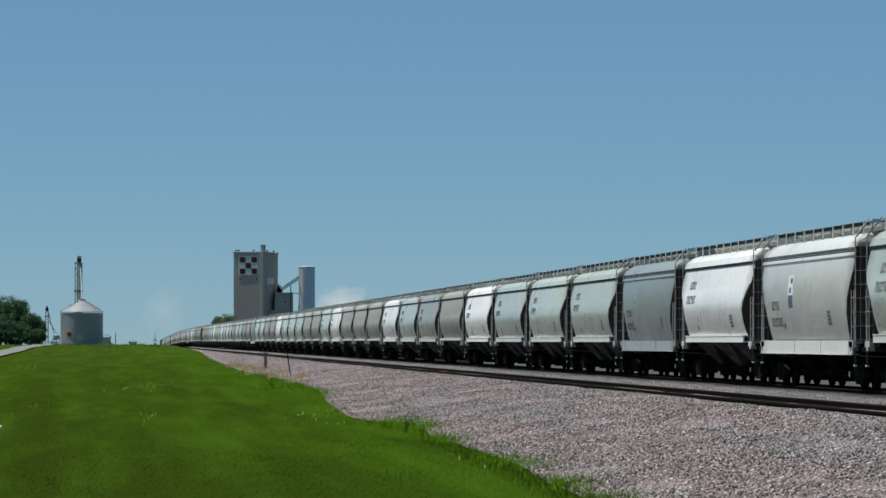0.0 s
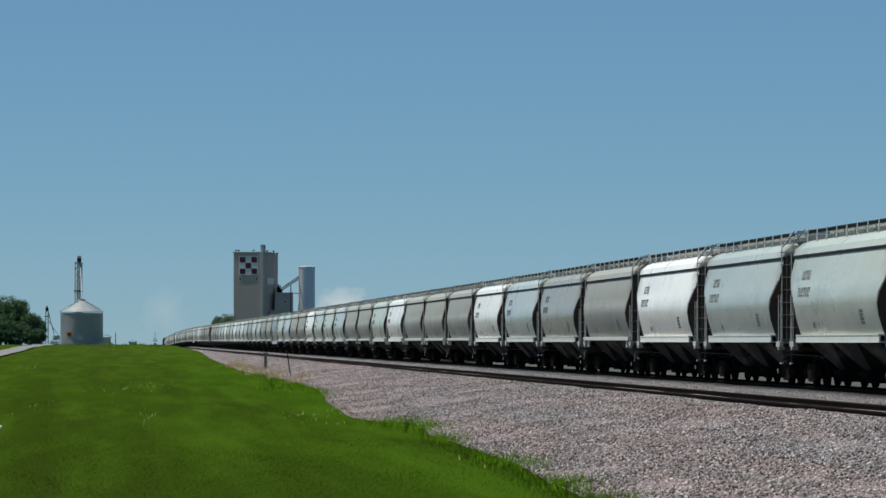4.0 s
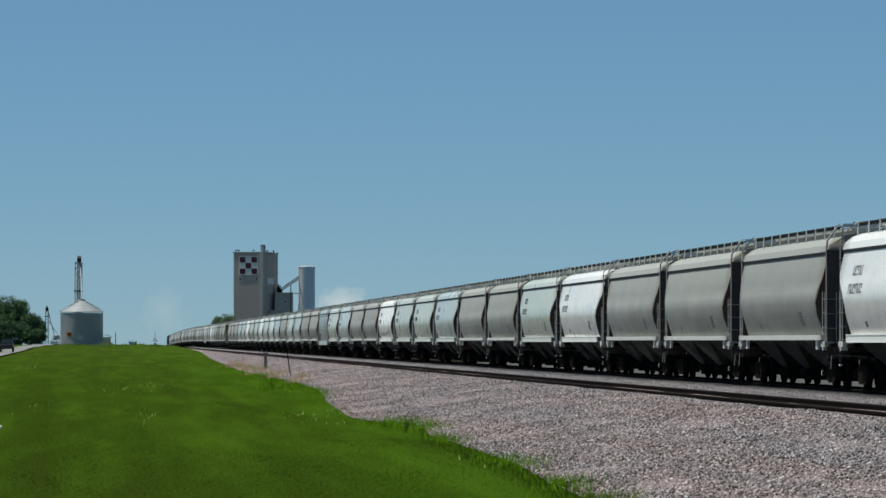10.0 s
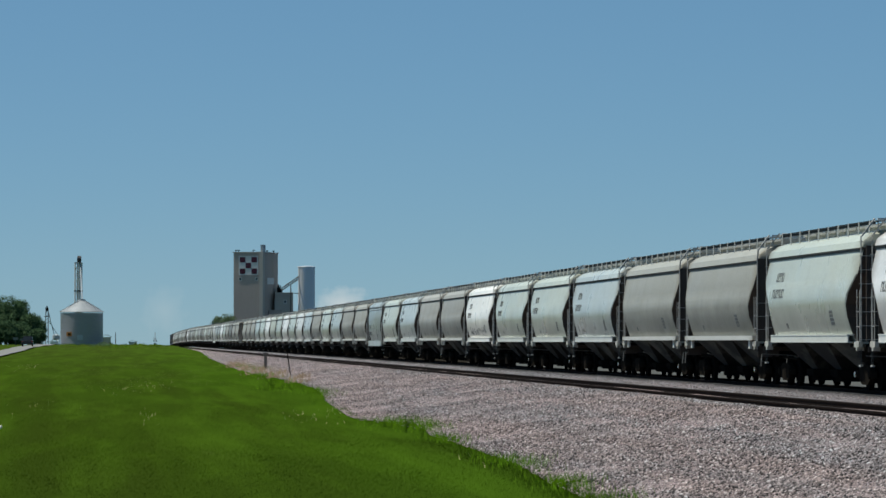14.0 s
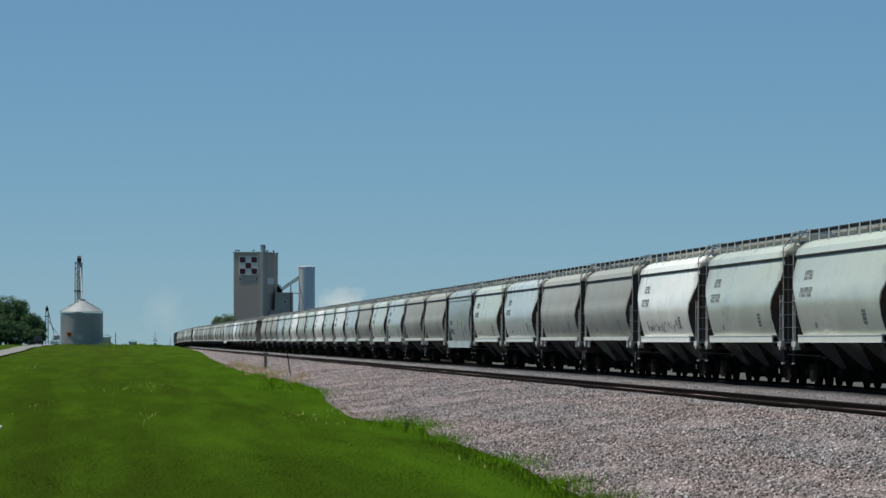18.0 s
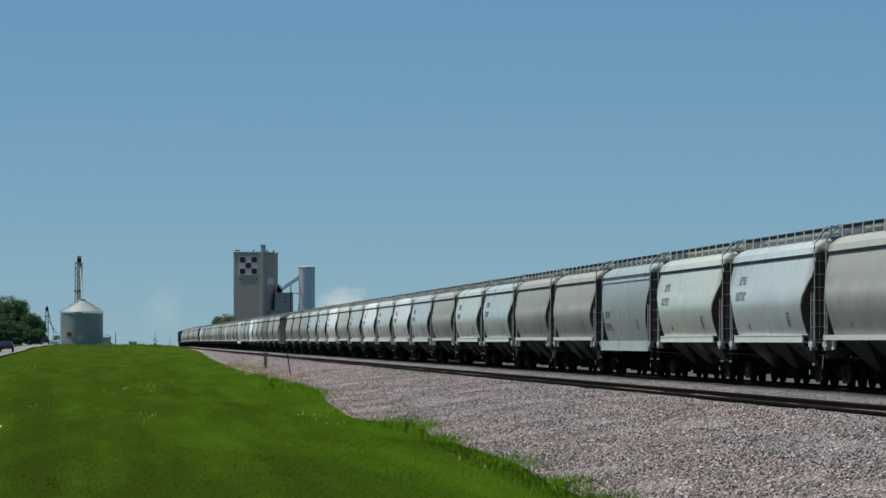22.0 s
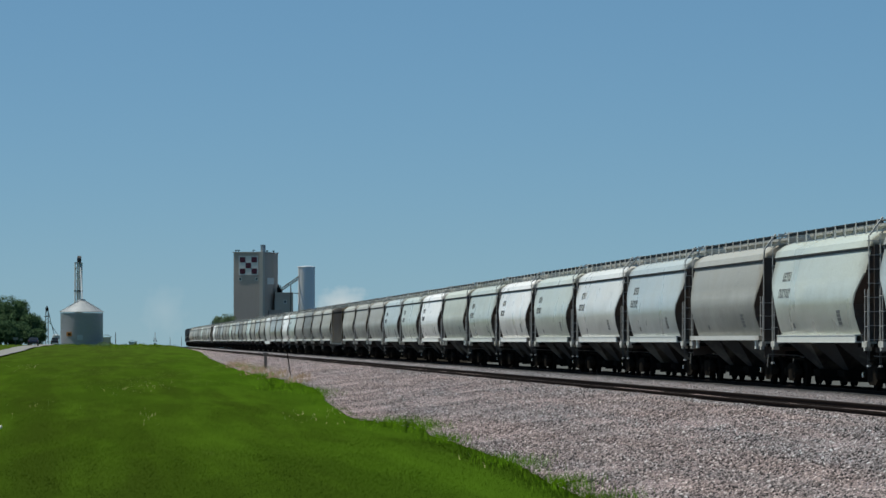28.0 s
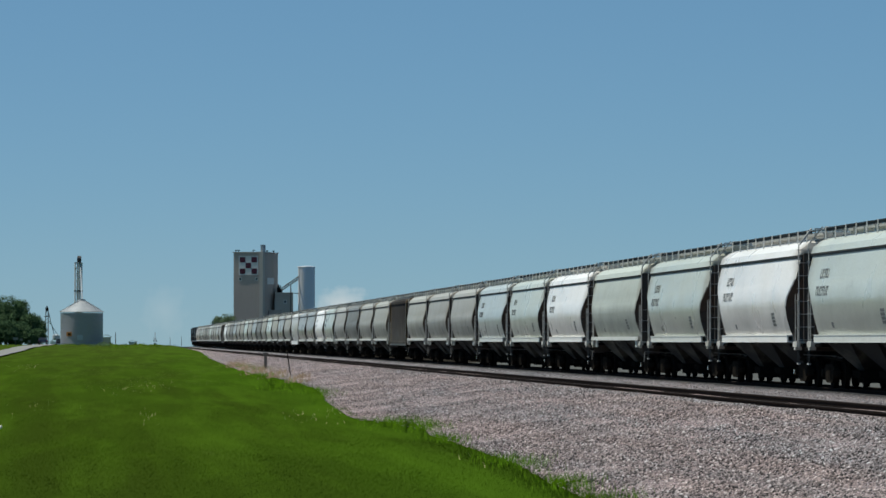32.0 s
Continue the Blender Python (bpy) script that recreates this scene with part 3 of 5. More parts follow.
def hopper_car(kind, fine, marked=True):
    """One car of the train with all its parts; fine: with every post of the roof walk."""
    car = thing("hopper_car", "covered hopper car", "railway car", "cars of the hopper train")
    paint = {"plain": PAINT_DULL, "boxy": PAINT_FLAT}.get(kind, PAINT)
    part("body", hopper_body(kind), paint, car, smooth=0.5)
    boxy = kind == "boxy"
    deep = kind in ("deep", "short")
    reach = SHAPES[kind][-4][2] if not boxy else 8.0
    for sx in (-1, 1):
        if kind in ("round", "plain"):
            part("roof_seam", side_patch(bmesh.new(), kind, -8.0, 8.0, 3.84, 3.915, 0.03, sx), SEAM, car, smooth=0)
        if deep:
            part("roof_seam", box(one_box(*sorted((sx * 1.40, sx * 1.425)), -reach + 0.04, reach - 0.04, 3.842, 3.866), *sorted((sx * 1.40, sx * 1.425)), -reach + 0.04, reach - 0.04, 3.904, 3.928), SEAM, car, smooth=0)
        a, b = sorted((sx * 1.30, sx * 1.55))
        if kind == "round":
            sill = one_box(a, b, -6.68, 6.68, 1.27, 1.30)
            box(sill, *sorted((sx * 1.50, sx * 1.545)), -6.68, 6.68, 1.30, 1.47)
            box(sill, *sorted((sx * 1.33, sx * 1.56)), -6.68, 6.68, 1.47, 1.50)
        elif kind == "plain":
            sill = one_box(a, b, -7.75, 7.75, 1.34, 1.37)
            box(sill, *sorted((sx * 1.34, sx * 1.55)), -7.75, 7.75, 1.37, 1.49)
            for y in (-6.6, 6.6):
                box(sill, *sorted((sx * 1.40, sx * 1.47)), y - 0.16, y + 0.16, 1.06, 1.34)
        elif deep:
            sill = one_box(*sorted((sx * 1.42, sx * 1.50)), -reach, reach, 0.95, 1.33)
            box(sill, *sorted((sx * 1.30, sx * 1.52)), -reach, reach, 0.92, 0.95)
            for y in (-0.93, -0.36, 0.21, 0.86):
                box(sill, *sorted((sx * 1.48, sx * 1.512)), y * reach - 0.05, y * reach + 0.05, 0.95, 1.33)
        else:
            sill = one_box(*sorted((sx * 1.40, sx * 1.5)), -8.2, 8.2, 0.98, 1.12)
            for y in (-8.1, 8.1):
                box(sill, *sorted((sx * 1.41, sx * 1.5)), y - 0.12, y + 0.12, 1.12, 3.95)
        part("side_sill", sill, SILL, car, smooth=0)
        walkx = sx * 0.78
        if not boxy or fine:
            part("roof_walk", box(one_box(*sorted((walkx, sx * 1.02)), -reach + 0.1, reach - 0.1, 4.66, 4.70), *sorted((sx * 0.97, sx * 1.0)), -reach + 0.1, reach - 0.1, 4.59, 4.66), WALK, car, smooth=0)
            posts = 10 if fine else 6
            for i in range(posts):
                y = (reach - 0.6) * (2 * i / (posts - 1) - 1)
                part("walk_post", shared("walk_post/%d" % sx, lambda: bar(bar(bmesh.new(), (sx * 1.06, 0, 4.22), (sx * 1.04, 0, 4.71), 0.021), (sx * 0.80, 0, 4.40), (sx * 0.80, 0, 4.66), 0.02), GALV, 0), None, car, at=(0, y, 0))
    covers = 4 if fine else 1
    for i in range(covers):
        span = 13.8 / covers
        y0, y1 = -6.9 + span * i + 0.06, -6.9 + span * (i + 1) - 0.06
        hatch = box(one_box(-0.40, 0.40, y0, y1, 4.42, 4.58), -0.46, 0.46, y0 - 0.03, y1 + 0.03, 4.58, 4.65)
        for k in range(int(span / 0.85)):
            box(hatch, -0.47, 0.47, y0 + 0.3 + 0.85 * k, y0 + 0.38 + 0.85 * k, 4.65, 4.68)
        part("roof_hatch", hatch, HATCH, car, smooth=0)
    for sy in (-1, 1):
        e = sy * (reach + 0.06)
        part("end_walk", box(one_box(-1.02, 1.02, *sorted((sy * (reach - 0.45), sy * (reach + 0.15))), 4.66, 4.69), *(-0.95, 0.95), *sorted((sy * (reach + 0.10), sy * (reach + 0.14))), 4.69, 4.75), GALV, car, smooth=0)
        part("end_platform", one_box(-1.38, 1.38, *sorted((sy * 6.2, sy * 8.55)), 1.14, 1.24), BLACK_STEEL, car, smooth=0)
        # dark sheet over each end: grime and the end's shade in one colour
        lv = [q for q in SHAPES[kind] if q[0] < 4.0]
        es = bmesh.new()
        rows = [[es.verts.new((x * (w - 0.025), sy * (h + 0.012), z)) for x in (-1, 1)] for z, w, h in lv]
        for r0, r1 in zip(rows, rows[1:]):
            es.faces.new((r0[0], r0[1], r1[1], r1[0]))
        part("end_sheet", es, END_SHADE_GRIME, car, smooth=0)
        # the upright frame behind the end ladders
        outer, foot = (1.40, 0.80) if kind == "plain" else (1.27, 1.16)
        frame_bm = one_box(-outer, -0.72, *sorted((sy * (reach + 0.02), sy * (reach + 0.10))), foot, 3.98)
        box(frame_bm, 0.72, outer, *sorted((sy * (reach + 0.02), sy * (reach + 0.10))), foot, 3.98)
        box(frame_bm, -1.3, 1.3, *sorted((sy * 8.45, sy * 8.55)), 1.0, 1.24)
        part("end_post", frame_bm, END_SHADE_GRIME, car, smooth=0)
        for sx in (-1, 1):
            e = sy * (reach + 0.14)
            if kind == "plain":
                lad = ladder(bmesh.new(), (sx * 1.43, e, 1.05), (sx * 1.43, e, 2.75), (-sx * 0.30, 0, 0), 4)
                bar(lad, (sx * 1.415, sy * (reach + 0.06), 2.75), (sx * 1.415, sy * (reach + 0.06), 4.0), 0.02)
                bar(lad, (sx * 1.415, sy * (reach + 0.06), 3.96), (sx * 1.40, e, 4.25), 0.03)
            else:
                # one stile at the corner; the rungs run in to the end plate
                lad = bar(bmesh.new(), (sx * 1.43, e, 1.15), (sx * 1.43, e, 4.25), 0.018)
                for k in range(8):
                    bar(lad, (sx * 1.48, e, 1.35 + 0.39 * k), (sx * 0.98, e - sy * 0.03, 1.35 + 0.39 * k), 0.014)
            bar(lad, (sx * 1.40, e, 4.25), (sx * 1.02, e - sy * 0.1, 4.74), 0.03)
            part("end_ladder", lad, LADDER, car, smooth=0)
            if fine:
                low = ladder(bmesh.new(), (sx * 1.46, e - sy * 0.05, 1.10), (sx * 1.46, e - sy * 0.05, 2.75), (0, -sy * 0.42, 0), 4)
                part("side_ladder", low, LADDER, car, smooth=0)
                blk = one_box(*sorted((sx * 1.22, sx * 1.50)), *sorted((sy * 7.45, sy * 8.15)), 1.14, 1.30)
                box(blk, *sorted((sx * 1.30, sx * 1.50)), *sorted((sy * 7.70, sy * 7.90)), 1.04, 1.14)
                part("jack_pad", blk, SILL, car, smooth=0)
                if kind != "plain":
                    part("step", bar(bar(bmesh.new(), (sx * 1.44, sy * 8.02, 1.1), (sx * 1.44, sy * 8.02, 0.63), 0.010), (sx * 1.44, sy * 8.24, 1.1), (sx * 1.44, sy * 8.24, 0.63), 0.010), WALK, car, smooth=0)
                    part("step_tread", one_box(*sorted((sx * 1.40, sx * 1.47)), *sorted((sy * 8.0, sy * 8.26)), 0.60, 0.65), LADDER, car, smooth=0)
        if fine:
            lever = bar(bar(bmesh.new(), (-1.38, sy * 8.62, 0.90), (-0.55, sy * 8.66, 0.86), 0.018), (-0.55, sy * 8.66, 0.86), (-0.12, sy * 8.72, 0.76), 0.018)
            if kind == "plain":
                for x in (-1.38, -0.55):
                    bar(lever, (x, sy * 8.64, 0.88), (x - 0.03, sy * 8.64, 0.50), 0.02)
            part("uncoupling_lever", lever, LEVER, car, "thin grey uncoupling lever", smooth=0)
        cp = part("coupler", shared("coupler", coupler_mesh, BLACK_STEEL), None, car, at=(0, sy * 8.35, 0))
        cp.rotation_euler = (0, 0, 0 if sy < 0 else math.pi)
        bogie(car, sy * 6.75)
    part("centre_sill", one_box(-0.25, 0.25, -8.5, 8.5, 0.78, 1.16), BLACK_STEEL, car, smooth=0)
    if fine:
        gear = bar(bar(bmesh.new(), (-0.9, -8.1, 0.82), (-0.9, -5.4, 0.74), 0.035, 6), (-1.1, -7.7, 0.68), (-0.8, -6.2, 0.92), 0.03, 6)
        bar(bar(gear, (-0.9, 8.1, 0.82), (-0.9, 5.4, 0.74), 0.035, 6), (0.6, -5.6, 0.86), (0.6, 5.6, 0.86), 0.04, 6)
        lathe(gear, [(0.1, 0.4), (0.2, 0.45), (0.2, 1.0), (0.1, 1.05)], 10, "x", (-0.1, 7.75, 0.98))
        part("brake_gear", gear, BOGIE, car, "rusty brake rods and cylinder")
        part("bearing_cap", bar(bmesh.new(), (-1.16, -5.86, 0.37), (-1.19, -5.86, 0.37), 0.085, 10), GLINT, car)
    if not boxy:
        for y in (-4.15, 0, 4.15):
            # chutes of deep cars are black: the shade behind their sills as colour
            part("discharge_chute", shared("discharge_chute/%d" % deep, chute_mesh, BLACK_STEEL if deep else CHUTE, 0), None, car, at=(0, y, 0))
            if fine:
                # outlet gate made broad and black, carrying the shade below the chute
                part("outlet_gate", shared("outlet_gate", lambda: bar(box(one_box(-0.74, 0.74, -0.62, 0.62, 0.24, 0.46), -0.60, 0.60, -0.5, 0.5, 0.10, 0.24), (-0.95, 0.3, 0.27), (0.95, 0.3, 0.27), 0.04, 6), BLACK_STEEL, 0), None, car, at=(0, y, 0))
    if fine and marked and kind in ("round", "deep", "short"):
        up = 0.0 if kind == "round" else -0.88
        for row, (count, ya, z0, z1, wide) in enumerate(((4, 5.75, 3.15, 3.43, 0.28), (6, 6.0, 2.64, 2.92, 0.27))):
            for i in range(count):
                part("stencil_mark", shared("stencil_mark/%s%d%d" % (kind, row, i), lambda: glyph_bars(kind, ya - i * (wide + 0.08), z0 + up, z1 + up, wide, (i * 2 + row) % 3), MARK, 0), None, car)
    if fine and not boxy:
        bm = bmesh.new()
        for k in range(4):
            side_patch(bm, kind, -4.5, -3.95, 1.78 + k * 0.11, 1.865 + k * 0.11)
        part("data_panel", bm, MARK, car, smooth=0)
        part("small_panel", side_patch(bmesh.new(), kind, 3.55, 3.85, 1.70, 1.86), MARK, car, smooth=0)
    return car


# boundaries between the cars, metres along the track at the start
GAPS = [112.1, 130.2, 148.3, 165.9, 184.3, 202.4, 220.5, 238.8, 256.8, 274.4, 292.4, 310.7, 329.4, 347.2, 365.0, 382.9, 401.0, 419.1, 436.9, 454.9,
        473.1, 491.3, 509.6, 527.7, 545.6, 563.7, 582.0, 600.0, 618.1, 635.9, 653.9, 671.9, 689.9, 707.8, 725.6, 743.7, 761.8, 780.2, 798.3, 816.2,
        834.3, 852.7, 871.0, 889.1, 907.2, 925.2, 943.3, 961.7, 980.0, 998.1, 1016.0, 1034.1, 1052.2, 1070.4, 1088.5, 1106.7, 1124.8]
while len(GAPS) < 83:
    GAPS.append(GAPS[-1] + 18.05)
COLOURS = {
    "w": ((0.855, 0.83, 0.79), "white"), "c": ((0.66, 0.655, 0.63), "dingy white"), "o": ((0.69, 0.68, 0.645), "streaked off-white"),
    "p": ((0.49, 0.52, 0.465), "pale grey-green"), "b": ((0.46, 0.50, 0.487), "pale blue-grey"), "g": ((0.352, 0.348, 0.320), "grey"),
    "d": ((0.200, 0.204, 0.194), "dull dark grey"), "s": ((0.285, 0.315, 0.322), "slate blue-grey"), "l": ((0.36, 0.405, 0.405), "light blue-grey"), "n": ((0.028, 0.024, 0.022), "dark brown"), "t": ((0.45, 0.40, 0.33), "dusty tan"),
}
WORDS = {"round": "covered hopper car with bulging rounded sides", "plain": "smooth covered hopper car with raised thin sill", "deep": "covered hopper car with ribbed eaves and deep sill", "short": "short covered hopper car with ribbed eaves and deep sill", "boxy": "flat-sided boxy railcar with framed lower rail"}
# shape (r round, p plain, d deep, h short, x boxy) and colour of each car from the front to the rear
LIST = ("rp do rw hs rp rp rb rw pg rg rb rw pg pg pg rw rp pg pg rb rp rp rw pg pg rb rp hl pg pg rb rp pg rb rc rp rw rp pp rw rp rb pg pg pg xn "
        "pg pg pd pg rp rw rg rg do pg rg pg rp pg pd rg pg rp pg pg rg pd pg rw xn pg rg pg pg rp pg pd pg rg pg rt rt").split()
KINDS = {"r": "round", "p": "plain", "d": "deep", "h": "short", "x": "boxy"}
TRAIN, first = [], {}
for i, code in enumerate(LIST):
    kind, fine = KINDS[code[0]], i < 52
    key = (kind, fine)
    if key not in first:
        car = first[key] = hopper_car(kind, fine)
    else:
        car = copy_thing(first[key], Matrix.Identity(4))
    tint, word = COLOURS[code[1]]
    rnd = random.Random(i * 7 + 3)
    k = 1 + rnd.uniform(-0.07, 0.07)
    for o in car.children_recursive:
        if o.name.startswith(("side_sill", "jack_pad")) and code[1] != "n":
            pale = 0.10 if kind in ("deep", "short") else 0.58
            o.color = tuple((1 - pale) * v + pale * q for v, q in zip(tint, (0.74, 0.715, 0.67))) + (1,)
            continue
        o.color = (tint[0] * k, tint[1] * k, tint[2] * k * (1 + rnd.uniform(-0.02, 0.02)), 1)
    tagged(car, "%s %s" % (word, WORDS[kind]))
    near = GAPS[i - 1] if i else GAPS[0] - 18.05
    TRAIN.append((car, (near + GAPS[i]) / 2))


def locomotive():
    lo = thing("locomotive", "dark road diesel locomotive at the rear of the train", "locomotive", "rear locomotives")
    part("frame", one_box(-1.5, 1.5, -10.6, 10.6, 1.15, 1.45), LOCO, lo, smooth=0)
    hood = one_box(-0.95, 0.95, -10.2, 6.0, 1.45, 4.25)
    bmesh.ops.bevel(hood, geom=[e for e in hood.edges if abs(e.verts[0].co.y - e.verts[1].co.y) > 5 and e.verts[0].co.z > 3], offset=0.25, segments=2, affect="EDGES")
    part("hood", hood, LOCO, lo)
    part("radiator", one_box(-1.5, 1.5, -10.1, -6.5, 3.2, 4.5), LOCO, lo, "flared radiator wings", smooth=0)
    cab = one_box(-1.5, 1.5, 6.0, 8.4, 1.45, 4.65)
    bmesh.ops.bevel(cab, geom=[e for e in cab.edges if e.verts[0].co.z > 4 and e.verts[1].co.z > 4], offset=0.2, segments=2, affect="EDGES")
    part("cab", cab, LOCO, lo)
    for sx in (-1, 1):
        part("cab_window", one_box(*sorted((sx * 1.49, sx * 1.515)), 6.4, 7.9, 3.1, 3.9), GLASS_DARK, lo, smooth=0)
        part("handrail", bar(bmesh.new(), (sx * 1.45, -10.4, 2.45), (sx * 1.45, 6.0, 2.45), 0.03), GALV, lo, smooth=0)
    part("nose", one_box(-1.1, 1.1, 8.4, 10.2, 1.45, 3.2), LOCO, lo, smooth=0)
    part("fuel_tank", one_box(-1.35, 1.35, -2.8, 2.8, 0.35, 1.15), BLACK_STEEL, lo, smooth=0)
    part("exhaust_stack", one_box(-0.3, 0.3, -1.2, 0.2, 4.25, 4.6), BLACK_STEEL, lo, smooth=0)
    for y in (-6.6, 6.6):
        bogie(lo, y)
    return lo


end = GAPS[len(LIST) - 1]
loco = locomotive()
for i in range(3):
    TRAIN.append((loco if i == 0 else copy_thing(loco, Matrix.Identity(4)), end + 11.15 + 22.3 * i))

# the decal of the second car and the scrawl low on one white car
dec = TRAIN[1][0]
part("decal", side_patch(bmesh.new(), "deep", 1.8, 2.7, 2.72, 3.32), MARK_WHITE, dec, "white decal with dark blue marks", smooth=0)
part("decal_block", side_patch(bmesh.new(), "deep", 1.9, 2.6, 2.33, 2.70), MARK_BLUE, dec, smooth=0)
for z0, z1, ya, yb in ((3.08, 3.24, 1.95, 2.25), (2.80, 2.95, 2.15, 2.45)):
    part("decal_mark", side_patch(bmesh.new(), "deep", ya, yb, z0, z1, 0.014), MARK_BLUE, dec, smooth=0)
bm, rnd = bmesh.new(), random.Random(5)
for i in range(34):
    y = 4.6 - i * 0.26 + rnd.uniform(-0.08, 0.08)
    z = 1.62 + rnd.uniform(0, 0.12)
    h = rnd.uniform(0.12, 0.45)
    side_patch(bm, "round", y - rnd.uniform(0.04, 0.12), y, z + h * rnd.choice((0, 0.5)), z + h)
part("scrawl", bm, MARK, TRAIN[22][0], "dark grey spray-paint scrawl", smooth=0)

# ---- grain elevator and silo beyond the train ----
EL = 1600.0


def across(px, s=EL):
    return (px - 192) * s / 7199.0


def up(py, s=EL):
    return 1.32 + (604 - py) * s / 7199.0


base_z = -4.0
elev = thing("grain_elevator", "tall grey concrete grain elevator with a checkered board", "grain elevator")
# its near corner stands at px 463 of the plan; the front runs back to the left, the shaded side back to the right
TURN = radians(-21)
CORNER = Matrix.Translation((across(463), EL, 0)) @ Matrix.Rotation(TURN, 4, "Z")
M = EL / 7199.0
FW, SW = 50 * M / math.cos(TURN), 31 * M / math.sin(-TURN)


def on_front(px):
    """How far along the front a place shows, from the near corner."""
    return (px - 463) * M / math.cos(TURN)


def on_side(px):
    return (px - 463) * M / math.sin(-TURN)


def turned(bm):
    bmesh.ops.transform(bm, matrix=CORNER, verts=bm.verts)
    return bm


def elev_part(name, bm, material, parent=elev, label=""):
    return part(name, turned(bm), material, parent, label, smooth=0)


elev_part("main_block", one_box(-FW, 0, 0, SW, base_z, up(448)), CONCRETE, label="weathered brownish concrete tower")
elev_part("shaft", one_box(on_front(458.5), 0.35, -0.35, on_side(466), base_z, up(447)), CONCRETE_HAZED)
elev_part("head_house", one_box(on_front(459.5), 0.2, 0.3, 3.4, up(447), up(434)), SHED)
for py in (470, 495, 520, 545):
    elev_part("lift_line", one_box(0.0, 0.02, on_side(467), SW, up(py) - 0.06, up(py) + 0.06), CONCRETE)
elev_part("roof_edge", one_box(-FW - 0.35, 0.3, -0.3, SW + 0.3, up(448), up(446.4)), CONCRETE_HAZED)
for px in (424.5, 453.0):
    x = on_front(px)
    w = elev_part("window", one_box(x - 0.62, x + 0.62, -0.06, -0.004, up(497.5), up(492)), WHITE)
    elev_part("pane", one_box(x - 0.38, x + 0.38, -0.10, -0.064, up(496.8), up(492.8)), GLASS_DARK, w)
elev_part("pale_panel", one_box(0.004, 0.05, on_side(473), on_side(486), up(503.5), up(492)), WHITE)
board = elev_part("board", one_box(on_front(422), on_front(456), -0.16, -0.004, up(487.5), up(453.5)), WHITE, label="white board with maroon squares")
for i in range(3):
    for j in range(3):
        if (i + j) % 2 == 0:
            px, py = 424.0 + 10.2 * i, 455.6 + 10.2 * j
            elev_part("square", one_box(on_front(px), on_front(px + 9.6), -0.22, -0.164, up(py + 9.6), up(py)), RED, board)
for x, y in ((on_front(415), 1.5), (on_front(420), 1.2), (on_front(445), 2), (0.0 - 2, on_side(482)), (0.0 - 1, on_side(490))):
    v = bar(bmesh.new(), (x, y, up(447)), (x, y, up(443.5)), 0.16, 6)
    box(v, x - 0.4, x + 0.4, y - 0.4, y + 0.4, up(444.2), up(442.8))
    elev_part("roof_vent", v, BLACK_STEEL)
part("annex", one_box(across(487), across(519.5), EL + 9, EL + 20, base_z, up(518)), CONCRETE_HAZED, elev, smooth=0)
part("low_block", one_box(across(476), across(499), EL + 6.5, EL + 8.9, base_z, up(549)), CONCRETE, elev, smooth=0)
w = part("window", one_box(across(502.4), across(507.8), EL + 8.93, EL + 8.996, up(537.8), up(531.2)), WHITE, elev, smooth=0)
part("pane", one_box(across(503.6), across(506.6), EL + 8.89, EL + 8.926, up(536.6), up(532.4)), GLASS_DARK, w, smooth=0)
eq = one_box(across(492), across(497), EL + 12, EL + 15, up(518), up(508))
box(eq, across(496), across(501), EL + 12, EL + 14, up(518), up(511.5))
bar(eq, (across(494), EL + 13, up(508)), (across(494), EL + 13, up(503)), 0.3, 6)
bar(eq, (across(497.5), EL + 13, up(511)), (across(497.5), EL + 13, up(505)), 0.2, 6)
part("machinery", eq, BLACK_STEEL, elev, smooth=0)

silo = thing("steel_silo", "tall pale blue-grey steel silo beside the elevator", "silo")
sx0, sr = across(543.5), (across(558.5) - across(528.5)) / 2
part("wall", lathe(bmesh.new(), [(sr, base_z), (sr, up(473))], 40, "z", (sx0, EL + 10, 0)), SILO_STEEL, silo)
part("roof", lathe(bmesh.new(), [(sr + 0.15, up(473.4)), (sr + 0.1, up(471.8)), (sr * 0.4, up(470.6))], 40, "z", (sx0, EL + 10, 0)), SILO_STEEL, silo)
lad = ladder(bmesh.new(), (sx0 - sr * 0.9, EL + 10 - sr * 0.5, base_z), (sx0 - sr * 0.9, EL + 10 - sr * 0.5, up(472)), (0.6, 0, 0), 40, 0.08)
part("ladder", lad, GALV, silo, smooth=0)
conv = thing("conveyor", "sloping grain conveyor bridging elevator and silo", "conveyor")
tr = bmesh.new()
for dz in (0, 1.0):
    bar(tr, (across(498), EL + 5, up(515) + dz), (across(529), EL + 9, up(494) + dz), 0.22)
for i in range(9):
    f, g = i / 8, (i + 0.5) / 8
    a, b = Vector((across(498), EL + 5, up(515))), Vector((across(529), EL + 9, up(494)))
    bar(tr, a.lerp(b, f), a.lerp(b, min(1, g)) + Vector((0, 0, 1.0)), 0.12)
part("truss", tr, WOOD, conv, smooth=0)
part("support", bar(bar(bmesh.new(), (across(515), EL + 7, base_z), (across(515), EL + 7, up(505)), 0.2), (across(512), EL + 7, up(519)), (across(529), EL + 9, up(519.5)), 0.2), WOOD, conv, smooth=0)

